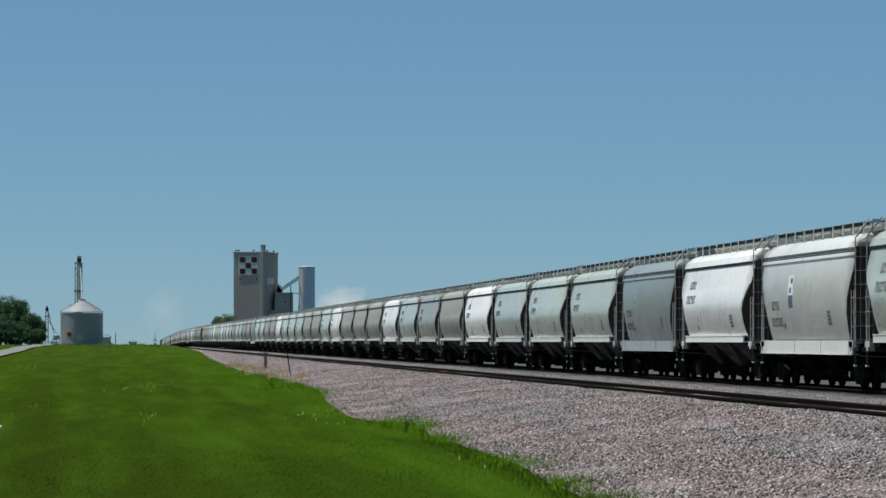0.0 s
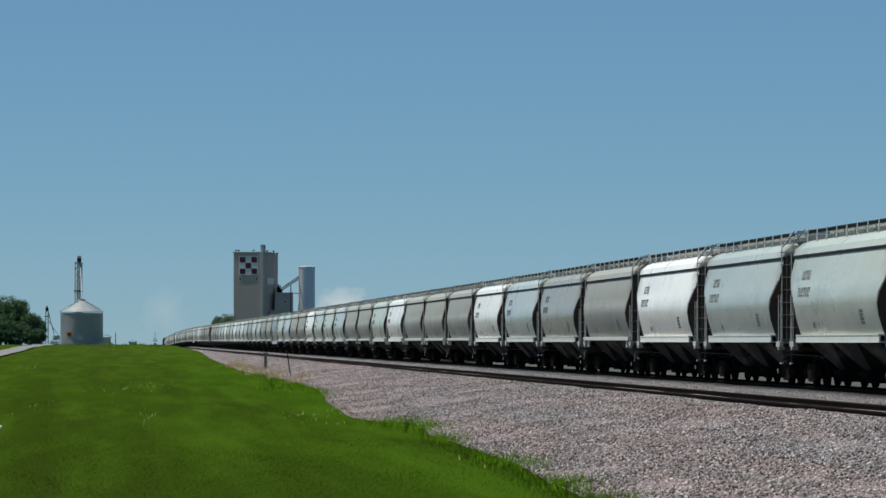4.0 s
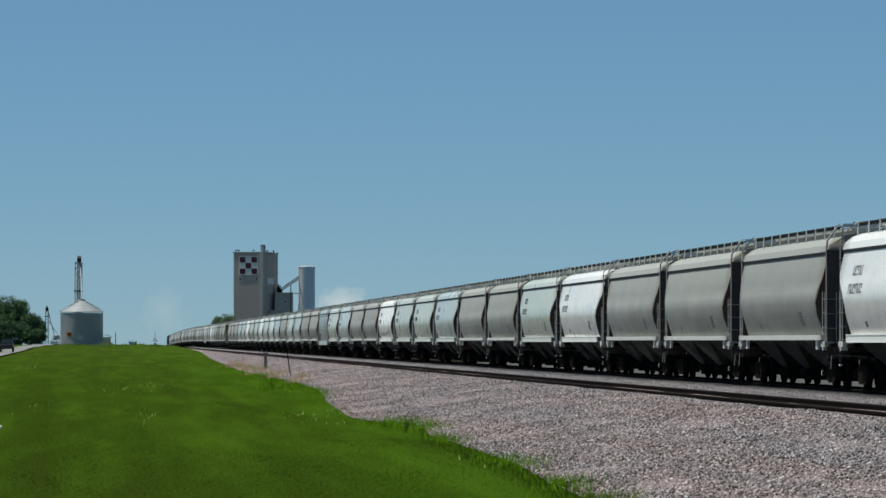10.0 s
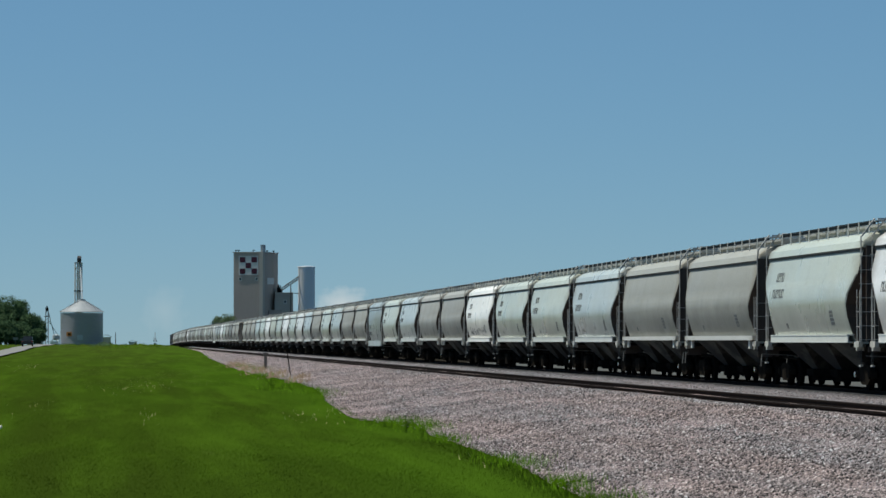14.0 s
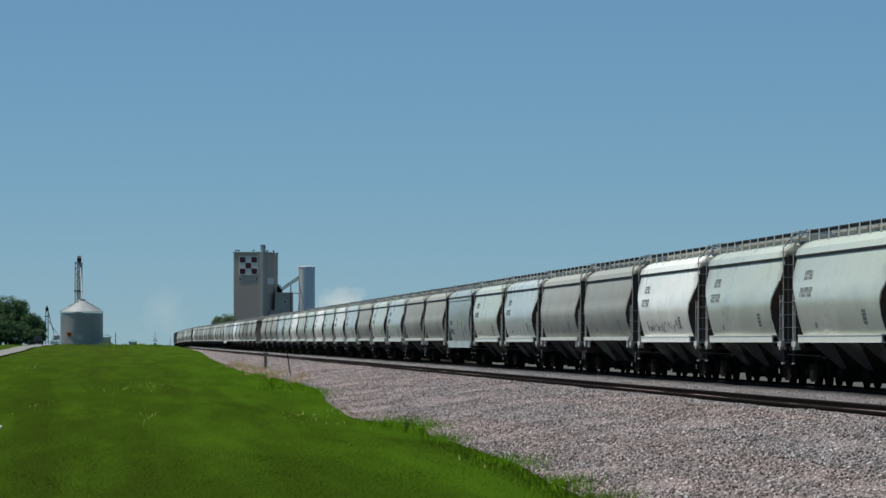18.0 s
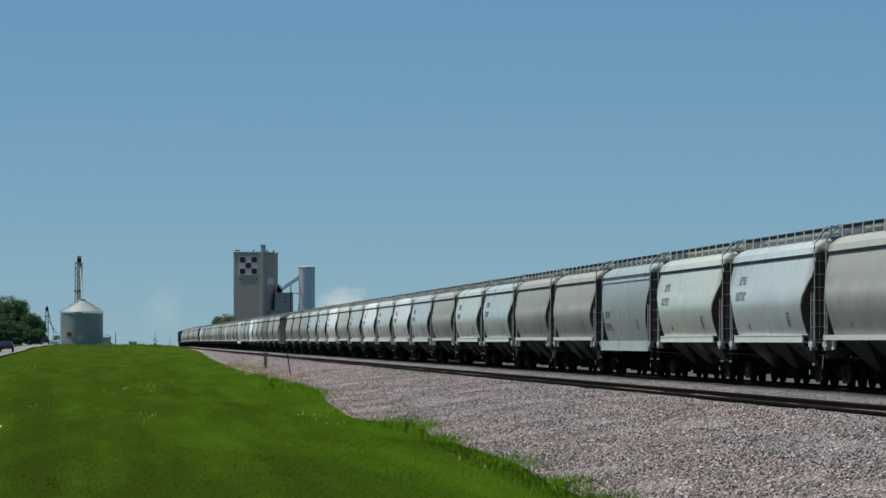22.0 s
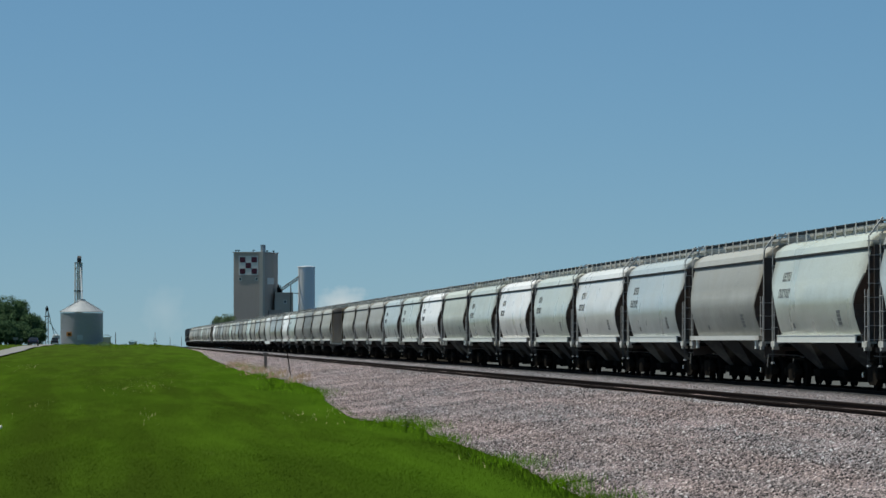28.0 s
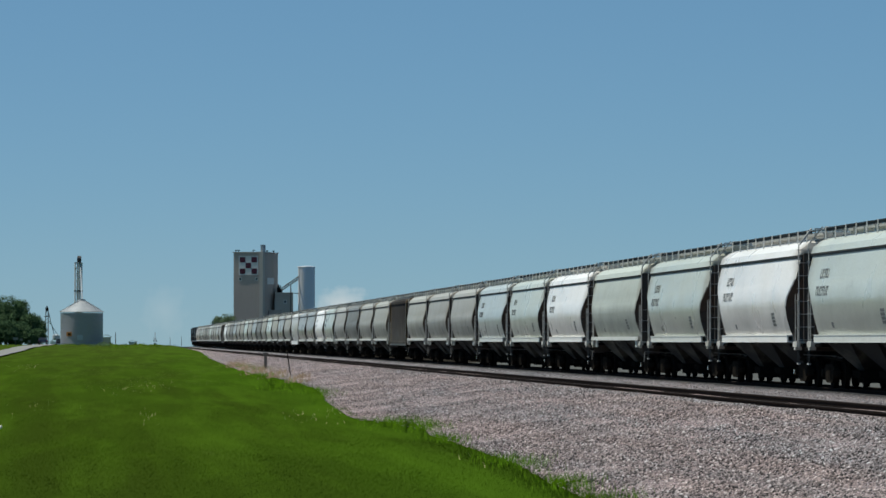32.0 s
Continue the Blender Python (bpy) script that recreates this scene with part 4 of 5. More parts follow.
# ---- grain bin with its bucket elevator ----
BN = 970.0
bx, br = across(145, BN), 37.2 * BN / 7199
gbin = thing("grain_bin", "round corrugated galvanised grain bin with a cone roof", "grain bin")
prof, z = [], -1.0
while z < up(553.5, BN) - 0.2:
    prof += [(br, z), (br + 0.04, z + 0.1)]
    z += 0.2
part("wall", lathe(bmesh.new(), prof, 56, "z", (bx, BN, 0)), BIN_STEEL, gbin)
part("roof", lathe(bmesh.new(), [(br + 0.2, up(553.8, BN)), (br + 0.2, up(552.8, BN)), (0.9, up(533.5, BN)), (0.85, up(530.8, BN))], 32, "z", (bx, BN, 0)), BIN_ROOF, gbin, "bright ribbed cone roof", smooth=0.15)
for i in range(32):
    a = 2 * math.pi * i / 32
    part("roof_rib", bar(bmesh.new(), (bx + (br + 0.2) * math.cos(a), BN + (br + 0.2) * math.sin(a), up(552.6, BN)), (bx + 0.9 * math.cos(a), BN + 0.9 * math.sin(a), up(533.2, BN)), 0.05), BIN_ROOF, gbin, smooth=0)
part("door", one_box(across(137.5, BN), across(147, BN), BN - br - 0.12, BN - br + 0.3, up(603, BN), up(594, BN)), SHED, gbin, smooth=0)

leg = thing("bucket_elevator", "lattice bucket elevator tower rising behind the bin", "bucket elevator")
lx0, lx1, ly, lt = across(133, BN + 8), across(145, BN + 8), BN + 8, up(466, BN + 8)
for x in (lx0, lx1):
    for y in (ly - 0.8, ly + 0.8):
        part("post", bar(bmesh.new(), (x, y, -1), (x, y, lt), 0.15), GALV, leg, smooth=0)
for i in range(14):
    za, zb = -1 + (lt + 1) * i / 14, -1 + (lt + 1) * (i + 1) / 14
    bm = bmesh.new()
    for y in (ly - 0.8, ly + 0.8):
        bar(bm, (lx0, y, zb), (lx1, y, zb), 0.09)
        bar(bm, (lx0, y, za), (lx1, y, zb), 0.07)
        bar(bm, (lx1, y, za), (lx0, y, zb), 0.07)
    part("bracing", bm, GALV, leg, smooth=0)
part("trunking", one_box(lx0 + 0.45, lx0 + 0.85, ly - 0.3, ly + 0.3, -1, lt + 0.5), GALV, leg, smooth=0)
part("trunking", one_box(lx1 - 0.7, lx1 - 0.3, ly - 0.3, ly + 0.3, -1, lt + 0.5), GALV, leg, smooth=0)
hd = lathe(bmesh.new(), [(0.5, -0.5), (0.85, -0.45), (0.85, 0.45), (0.5, 0.5)], 16, "x", (across(140, BN), ly, lt + 0.75))
box(hd, lx0 - 0.1, lx1 + 0.1, ly - 1.0, ly + 1.0, lt - 0.1, lt)
part("head", hd, LOCO, leg, "dark rounded head section")
part("platform", one_box(lx0 - 0.2, lx1 + 0.3, ly - 1.1, ly + 1.1, up(516.5, BN), up(514.5, BN)), BLACK_STEEL, leg, smooth=0)
part("spout", bar(bmesh.new(), (across(142, BN), ly, lt - 0.2), (bx + 0.1, BN, up(531, BN)), 0.16, 8), SHED, leg)

BADGE = surface("orange_brown_badge_paint", (0.30, 0.13, 0.03), 0.6, 0, 0.2)
sin_a = (across(123.5, BN) - bx) / br
badge = bmesh.new()
box(badge, -0.75, 0.75, -0.05, 0.0, up(596, BN), up(588, BN))
turn_to_wall = Matrix.Translation((bx + (br + 0.06) * sin_a, BN - (br + 0.06) * math.sqrt(1 - sin_a * sin_a), 0)) @ Matrix.Rotation(math.asin(sin_a), 4, "Z")
bmesh.ops.transform(badge, matrix=turn_to_wall, verts=badge.verts)
plate = part("badge", badge, BADGE, gbin, "orange-brown badge with a black mark", smooth=0)
mark = one_box(-0.3, 0.5, -0.08, -0.054, up(594, BN), up(590.5, BN))
bmesh.ops.transform(mark, matrix=turn_to_wall, verts=mark.verts)
part("badge_mark", mark, BLACK_STEEL, plate, smooth=0)


def shed(x0, x1, s, depth, zt, ridge, material, label):
    h = thing("shed", label, "shed", "sheds beside the bin")
    part("wall", one_box(x0, x1, s, s + depth, -3, zt), material, h, smooth=0)
    bm, m = bmesh.new(), (x0 + x1) / 2
    out = [(x0 - 0.3, zt - 0.05), (m, zt + ridge), (x1 + 0.3, zt - 0.05), (x1 + 0.3, zt + 0.08), (m, zt + ridge + 0.13), (x0 - 0.3, zt + 0.08)]
    a, b = [bm.verts.new((x, s - 0.3, z)) for x, z in out], [bm.verts.new((x, s + depth + 0.3, z)) for x, z in out]
    for i in range(6):
        bm.faces.new((a[i], a[(i + 1) % 6], b[(i + 1) % 6], b[i]))
    for lo_ in (a, b):
        bm.faces.new((lo_[0], lo_[1], lo_[4], lo_[5]))
        bm.faces.new((lo_[1], lo_[2], lo_[3], lo_[4]))
    part("roof", bm, WHITE, h, smooth=0)
    return h


shed(across(181, 990), across(196, 990), 990, 6, up(597.5, 990), 0.55, CONCRETE_HAZED, "small dark shed with a pale roof beside the bin")
shed(across(228, 1250), across(242, 1250), 1250, 5, up(606, 1250), 0.35, SHED, "low grey trailer with a white roof")
shed(across(90, 1330), across(104, 1330), 1330, 8, up(605, 1330), 0.5, WHITE, "low pale shed behind the road")


def utility_pole(px, top, s, arms=0, r=0.13):
    p = thing("utility_pole", "thin weathered wooden utility pole", "pole", "poles by the railway", at=(across(px, s), s, 0))
    part("post", bar(bmesh.new(), (0, 0, ground_z(across(px, s), s) - 0.6), (0, 0, up(top, s)), r, 8, r * 0.7), WOOD, p)
    for k in range(arms):
        part("crossarm", one_box(-1.0, 1.0, -0.08, 0.08, up(top, s) - 0.5 - 0.7 * k, up(top, s) - 0.36 - 0.7 * k), WOOD, p, smooth=0)
    return p


utility_pole(204.5, 588, 1150)
utility_pole(300.5, 597, 1720)
utility_pole(320.5, 597, 1720)

# railway crossing signal, where a lane meets the track
cs = thing("crossing_signal", "railway crossing signal mast with crossed boards and lamps", "crossing signal", at=(across(274, 1200), 1200, 0))
part("mast", bar(bmesh.new(), (0, 0, -1.6), (0, 0, up(589, 1200)), 0.09, 8), GALV, cs)
for a in (-1, 1):
    part("crossed_board", bar(bmesh.new(), (-0.5 * a, -0.12, up(600.5, 1200) - 0.35), (0.5 * a, -0.12 - 0.02 * a, up(600.5, 1200) + 0.35), 0.10), SHED, cs, smooth=0)
    part("lamp", bar(bmesh.new(), (0.4 * a, -0.2, up(604, 1200)), (0.4 * a, 0.1, up(604, 1200)), 0.2, 12), BLACK_STEEL, cs)
part("relay_case", one_box(-0.4, 0.4, -0.3, 0.3, -1.6, up(608.5, 1200)), BLACK_STEEL, cs, smooth=0)

# far bucket elevator and hopper legs by the trees
fl = thing("lattice_tower", "slim dark lattice grain leg with a pointed head", "bucket elevator")
FS = 1310.0
fx, ft = across(84, FS), up(549, FS)
for dx in (-0.45, 0.45):
    part("post", bar(bmesh.new(), (fx + dx, FS, -2), (fx + dx * 0.8, FS, ft), 0.12), WOOD, fl, smooth=0)
for i in range(10):
    z0, z1 = -1 + (ft + 1) * i / 10, -1 + (ft + 1) * (i + 1) / 10
    part("bracing", bar(bmesh.new(), (fx - 0.45, FS, z0), (fx + 0.45, FS, z1), 0.07), WOOD, fl, smooth=0)
part("head", lathe(bmesh.new(), [(0.45, ft - 0.6), (0.5, ft + 0.4), (0.1, ft + 1.2)], 10, "z", (fx, FS, 0)), BLACK_STEEL, fl)
part("spout", bar(bmesh.new(), (fx + 0.3, FS, ft - 0.3), (across(97, FS), FS, up(594, FS)), 0.12, 6), SHED, fl)
part("platform", one_box(fx - 0.9, fx + 0.9, FS - 0.5, FS + 0.5, up(562, FS), up(560.5, FS)), WOOD, fl, smooth=0)
part("spout", bar(bmesh.new(), (fx + 0.3, FS, up(566, FS)), (across(104, FS), FS, up(596, FS)), 0.10, 6), SHED, fl)
ht = thing("hopper_tank", "raised steel hopper tank on legs", "tank", at=(across(100, FS), FS + 4, 0))
part("tank", lathe(bmesh.new(), [(0.3, up(603, FS)), (1.2, up(600, FS)), (1.2, up(594.5, FS)), (0.4, up(592.5, FS))], 14), SHED, ht)
for a in range(4):
    part("leg", bar(bmesh.new(), (math.cos(a * 1.57) * 1.1, math.sin(a * 1.57) * 1.1, -2), (math.cos(a * 1.57) * 1.1, math.sin(a * 1.57) * 1.1, up(600, FS)), 0.1), SHED, ht, smooth=0)

# trackside posts on the ballast shoulder
POST_BROWN = surface("weathered_brown_post", (0.19, 0.16, 0.14), 0.85, 0, 0.3, 3, 20)
mp = thing("relay_post", "short brownish trackside post with a small box on top", "post", at=(across(469, 262), 262, bed_z(across(469, 262), 262)))
part("post", one_box(-0.10, 0.10, -0.05, 0.05, -0.3, 0.90), POST_BROWN, mp, smooth=0)
part("box", one_box(-0.17, 0.17, -0.12, 0.12, 0.90, 1.06), POST_BROWN, mp, smooth=0)
lp = thing("marker_post", "thin dark leaning marker post in the ballast", "post", at=(across(514, 228), 228, bed_z(across(514, 228), 228)))
part("post", bar(bmesh.new(), (0, 0, -0.3), (-0.2, 0.1, 1.16), 0.035, 6), BLACK_STEEL, lp)


# ---- trees ----
def tree(x, s, height, spread, seed, material=LEAF, clumps=60):
    rnd = random.Random(seed)
    zb = ground_z(x, s)
    t = thing("tree", "broad leafy green tree standing beyond the road", "tree", "trees by the road", at=(x, s, zb))
    tk = bar(bmesh.new(), (0, 0, -0.5), (0.1, 0, height * 0.45), spread * 0.06, 8, spread * 0.035)
    for i in range(7):
        a, z0 = i * 0.9 + rnd.random(), height * rnd.uniform(0.22, 0.45)
        bar(tk, (0.05, 0, z0), (math.cos(a) * spread * 0.35, math.sin(a) * spread * 0.35, z0 + height * rnd.uniform(0.2, 0.4)), spread * 0.025, 6, spread * 0.008)
    part("trunk", tk, BARK, t)
    verts, faces = [], []
    for c in range(clumps):
        while True:
            p = Vector((rnd.uniform(-1, 1), rnd.uniform(-1, 1), rnd.uniform(-1, 1)))
            if 0.35 < p.length < 1:
                break
        wob = 0.82 + 0.3 * noise.noise(p * 1.6 + Vector((seed, 0, 0)))
        ctr = Vector((p.x * spread * 0.5 * wob, p.y * spread * 0.5 * wob, height * 0.54 + p.z * height * 0.46 * wob))
        cr = spread * rnd.uniform(0.07, 0.15)
        for k in range(64):
            d = Vector((rnd.gauss(0, 1), rnd.gauss(0, 1), rnd.gauss(0, 0.8))) * cr * 0.62
            q, sz = ctr + d, rnd.uniform(0.12, 0.28)
            u = Vector((rnd.gauss(0, 1), rnd.gauss(0, 1), rnd.gauss(0, 1))).normalized()
            w = u.orthogonal().normalized()
            n0 = len(verts)
            verts += [q - u * sz, q + w * sz * 0.6, q + u * sz, q - w * sz * 0.6]
            faces.append((n0, n0 + 1, n0 + 2, n0 + 3))
    me = bpy.data.meshes.new("crown")
    me.from_pydata(verts, [], faces)
    me.materials.append(material)
    part("crown", me, None, t)
    return t


for i, (px, top, s, sp) in enumerate(((2, 522, 1240, 11.0), (24, 518, 1230, 9.5), (38, 524, 1245, 7), (56, 551, 1225, 7.5), (66, 561, 1235, 5.5), (-16, 516, 1240, 11), (12, 566, 1205, 8), (34, 570, 1210, 7), (52, 578, 1208, 6), (68, 582, 1212, 5), (24, 584, 1206, 6))):
    tree(across(px, s), s, up(top, s) - ground_z(across(px, s), s), sp, 11 + i, clumps=150)
for px, top, s, sp, seed in ((398, 549, 1560, 9.5, 40), (384, 553, 1570, 6.5, 41), (406, 552, 1575, 7, 42)):
    tree(across(px, s), s, up(top, s) - ground_z(across(px, s), s), sp, seed, LEAF_PALE, 90)


# ---- vehicles on the road ----
def vehicle(paint, label, tall):
    v = thing("pickup_truck" if tall else "car", label, "vehicle", "vehicles on the road")
    body = prism(bmesh.new(), [(-2.5, 0.45), (-2.5, 0.95), (-2.4, 1.02), (-0.9, 1.04), (2.2, 1.0), (2.5, 0.85), (2.5, 0.45)], -0.95, 0.95)
    part("body", body, paint, v, smooth=0.3)
    cab = bmesh.new()
    lo_, hi = [(-1.0 if tall else -2.0), 1.35], 1.78 if tall else 1.5
    ring0 = [cab.verts.new((sx * 0.9, y, 1.0)) for sx, y in ((-1, lo_[0]), (1, lo_[0]), (1, lo_[1]), (-1, lo_[1]))]
    ring1 = [cab.verts.new((sx * 0.72, y, hi)) for sx, y in ((-1, lo_[0] + 0.45), (1, lo_[0] + 0.45), (1, lo_[1] - 0.7), (-1, lo_[1] - 0.7))]
    for i in range(4):
        cab.faces.new((ring0[i], ring0[(i + 1) % 4], ring1[(i + 1) % 4], ring1[i]))
    cab.faces.new(ring0[::-1])
    cab.faces.new(ring1)
    part("cabin", cab, paint, v, smooth=0)
    part("rear_window", prism(bmesh.new(), [(lo_[0] + 0.06, 1.1), (lo_[0] + 0.38, hi - 0.08), (lo_[0] + 0.36, hi - 0.08), (lo_[0] + 0.03, 1.1)], -0.7, 0.7), GLASS_DARK, v, smooth=0)
    for sx in (-1, 1):
        part("tail_lamp", one_box(*sorted((sx * 0.72, sx * 0.93)), -2.53, -2.48, 0.75, 0.95), LAMP_RED, v, smooth=0)
        for y in (-1.6, 1.6):
            wh = part("wheel", lathe(bmesh.new(), [(0.2, -0.11), (0.34, -0.11), (0.36, -0.06), (0.36, 0.06), (0.34, 0.11), (0.2, 0.11)], 18, "x"), TYRE, v, at=(sx * 0.85, y, 0.36))
            part("rim", lathe(bmesh.new(), [(0.05, -0.12), (0.2, -0.115), (0.2, 0.115), (0.05, 0.12)], 12, "x"), GALV, wh)
    part("bumper", one_box(-0.9, 0.9, -2.62, -2.5, 0.42, 0.62), CAR_BLACK, v, "dark plastic bumper", smooth=0)
    return v


TRUCK_A = vehicle(CAR_BLACK, "dark pickup truck driving away on the road", True)
TRUCK_B = vehicle(CAR_BLUE, "dark blue car driving away on the road", False)


# ---- an insect that crosses close to the lens ----
def fly():
    f = thing("flying_insect", "small dark flying insect with a soft blurred outline", "insect")
    part("body", lathe(bmesh.new(), [(0.0004, -0.003), (0.0013, -0.002), (0.0016, 0.0), (0.0013, 0.002), (0.0004, 0.003)], 12, "x"), FLY_BODY, f)
    # translucent discs, not wings, imitate the out-of-focus blur around the body
    for i, r in enumerate((0.0026, 0.0040, 0.0052, 0.0063, 0.0074)):
        bm = bmesh.new()
        bm.faces.new([bm.verts.new((r * math.cos(k * 0.2618), 1.1 * r * math.sin(k * 0.2618), 0.0002 * i)) for k in range(24)])
        part("wing_sweep", bm, FLY_BLUR, f, "smoky disc that softens the insect's outline like defocus blur", smooth=0)
    return f


FLY_BODY, n_, l_, p_ = nodes_of("dark_insect_shell")
p_.inputs["Base Color"].default_value, p_.inputs["Alpha"].default_value, p_.inputs["Roughness"].default_value = (0.06, 0.065, 0.08, 1), 0.06, 0.9
FLY_BLUR, n_, l_, p_ = nodes_of("smoky_blur")
p_.inputs["Base Color"].default_value, p_.inputs["Alpha"].default_value, p_.inputs["Roughness"].default_value = (0.06, 0.065, 0.08, 1), 0.10, 1.0
p_.inputs["Specular IOR Level"].default_value = 0.0
INSECT = fly()

# ---- grass, stones, ties ----
rng = np.random.default_rng(4)


def grass_field(count):
    # thick near the camera, thinning out gently with distance
    y = 14 + 290 * rng.random(count) ** 0.72
    s = np.clip(7199 * 2.1 / y, 44, 900)
    left = -s * 0.0285 - 0.6
    # the edge of the turf swells in two shallow lobes and creeps up the ballast farther off
    edge = turf_edge(s)
    edge = edge + np.array([0.13 * noise.noise((4.0, float(v) * 0.5, 2.0)) for v in s]) + rng.normal(0, 0.05, count)
    right = edge
    u = rng.random(count)
    x = left + (right - left) * u
    rough = np.clip(1.0 - (edge - x) / 0.9, 0, 1)
    tuft = np.array([noise.noise((float(a) * 0.8, float(b) * 0.14, 1.0)) for a, b in zip(x, s)])
    h = (0.015 + 0.021 * rng.random(count)) * (1 + 0.35 * np.clip(tuft, 0, 1)) * (1 + 2.8 * rough * rng.random(count))
    w = 0.004 + 0.00005 * s
    a = rng.uniform(0, 2 * np.pi, count)
    lean = h * rng.uniform(0.3, 1.3, count)
    b = rng.uniform(0, 2 * np.pi, count)
    z = np.array([ground_z(float(p), float(q)) for p, q in zip(x, s)]) - 0.015
    z = np.maximum(z, np.array([bed_z(float(p), float(q)) if p > 6 else -9.0 for p, q in zip(x, s)]) - 0.015)
    v = np.empty((count, 3, 3))
    v[:, 0] = np.stack([x - w * np.cos(a), s - w * np.sin(a), z], 1)
    v[:, 1] = np.stack([x + w * np.cos(a), s + w * np.sin(a), z], 1)
    v[:, 2] = np.stack([x + lean * np.cos(b), s + lean * np.sin(b), z + h], 1)
    # every blade turns its face to the low side of the slope
    face = np.cross(v[:, 1] - v[:, 0], v[:, 2] - v[:, 0])
    away = (face * (np.array(EYE) - v[:, 0])).sum(1) < 0
    v[away] = v[away][:, [1, 0, 2]]
    me = bpy.data.meshes.new("grass")
    me.vertices.add(count * 3)
    me.vertices.foreach_set("co", v.ravel())
    me.loops.add(count * 3)
    me.loops.foreach_set("vertex_index", np.arange(count * 3))
    me.polygons.add(count)
    me.polygons.foreach_set("loop_start", np.arange(count) * 3)
    me.update(calc_edges=True)
    me.materials.append(BLADES)
    nv = np.stack([rng.normal(0, 0.25, count), rng.normal(0, 0.25, count), np.ones(count)], 1)
    nv = np.repeat(nv / np.linalg.norm(nv, axis=1)[:, None], 3, axis=0)
    me.normals_split_custom_set_from_vertices(nv.tolist())
    return tagged(new("grass", me), "uneven bright green grass along the ballast edge", "grass", kind="stuff")


grass_field(240000)


def dry_weeds(count):
    s = rng.uniform(190, 330, count)
    clump = np.round(s / 13) * 13
    x = np.interp(s, [190, 250, 300, 330], [9.3, 9.35, 9.6, 10.0]) + rng.normal(0, 0.32, count)
    x = x + 0.35 * np.sin(clump * 1.7)
    s = clump + rng.normal(0, 2.0, count)
    h, w, a = rng.uniform(0.12, 0.42, count), 0.02, rng.uniform(0, 6.283, count)
    z = np.array([max(ground_z(float(p), float(q)), bed_z(float(p), float(q))) for p, q in zip(x, s)]) - 0.02
    v = np.stack([np.stack([x - w, s, z], 1), np.stack([x + w, s, z], 1), np.stack([x + 0.5 * h * np.cos(a), s + 0.5 * h * np.sin(a), z + h], 1)], 1).reshape(-1, 3)
    me = bpy.data.meshes.new("dry_weeds")
    me.from_pydata(v.tolist(), [], [(3 * i, 3 * i + 1, 3 * i + 2) for i in range(count)])
    me.materials.append(STRAW)
    me.normals_split_custom_set_from_vertices(np.tile((-0.3, -0.5, 0.8), (count * 3, 1)).tolist())
    return tagged(new("dry_weeds", me), "dry straw-coloured weeds at the ballast edge", "weeds", kind="stuff")


SEED = leaf_mat("seed_heads", (0.20, 0.21, 0.06), (0.42, 0.40, 0.20))
STRAW = leaf_mat("dry_straw", (0.11, 0.075, 0.055), (0.27, 0.20, 0.14))
dry_weeds(650)


def tufts(name, label, px, py, count, wide, deep, tall, material):
    """Loose upright stalks round one spot of the turf."""
    s0 = 16340.0 / (py - 604)
    s = s0 + rng.normal(0, deep, count)
    x = across(px, s0) + rng.normal(0, wide, count)
    h, a = rng.uniform(0.4, 1.0, count) * tall, rng.uniform(0, 6.283, count)
    z = np.array([max(ground_z(float(p), float(q)), bed_z(float(p), float(q)) if p > 6 else -9) for p, q in zip(x, s)]) - 0.02
    w = 0.004 + 0.00003 * s0
    v = np.stack([np.stack([x - w, s, z], 1), np.stack([x + w, s, z], 1), np.stack([x + 0.4 * h * np.cos(a), s + 0.4 * h * np.sin(a), z + h], 1)], 1).reshape(-1, 3)
    me = bpy.data.meshes.new(name)
    me.from_pydata(v.tolist(), [], [(3 * i, 3 * i + 1, 3 * i + 2) for i in range(count)])
    me.materials.append(material)
    nv = np.tile((0.0, 0.0, 1.0), (count * 3, 1))
    me.normals_split_custom_set_from_vertices(nv.tolist())
    return tagged(new(name, me), label, "grass", kind="stuff")


BROW = leaf_mat("rough_grass_stalks", (0.042, 0.070, 0.010), (0.085, 0.118, 0.022))
LUSH = leaf_mat("lush_grass_stalks", (0.038, 0.088, 0.004), (0.075, 0.150, 0.008))
for px, py, n, wide, deep in ((424, 654, 500, 0.4, 9), (448, 660, 500, 0.4, 9), (470, 670, 600, 0.4, 7), (492, 681, 500, 0.4, 6), (500, 688, 900, 0.5, 6), (560, 700, 700, 0.35, 5), (700, 752, 1100, 0.4, 3), (742, 760, 800, 0.3, 2.5), (792, 780, 500, 0.25, 2), (905, 820, 900, 0.3, 2), (1000, 856, 700, 0.25, 1.5), (1080, 884, 500, 0.25, 1.2)):
    tufts("tall_grass", "taller lush grass clump at the ballast edge", px, py + 4, n // 2, wide, deep, 0.24, LUSH)
for px, py, n, wide, deep in ((232, 690, 70, 0.7, 9), (262, 684, 40, 0.5, 7), (266, 738, 22, 0.15, 5), (540, 740, 40, 0.3, 5), (905, 822, 18, 0.3, 2), (62, 720, 30, 0.5, 6), (45, 655, 30, 0.7, 9), (595, 730, 25, 0.2, 2)):
    tufts("seed_heads", "pale dry seed heads standing in the turf", px, py, n // 2 + 6, wide * 1.4, deep * 1.3, 0.14, SEED)


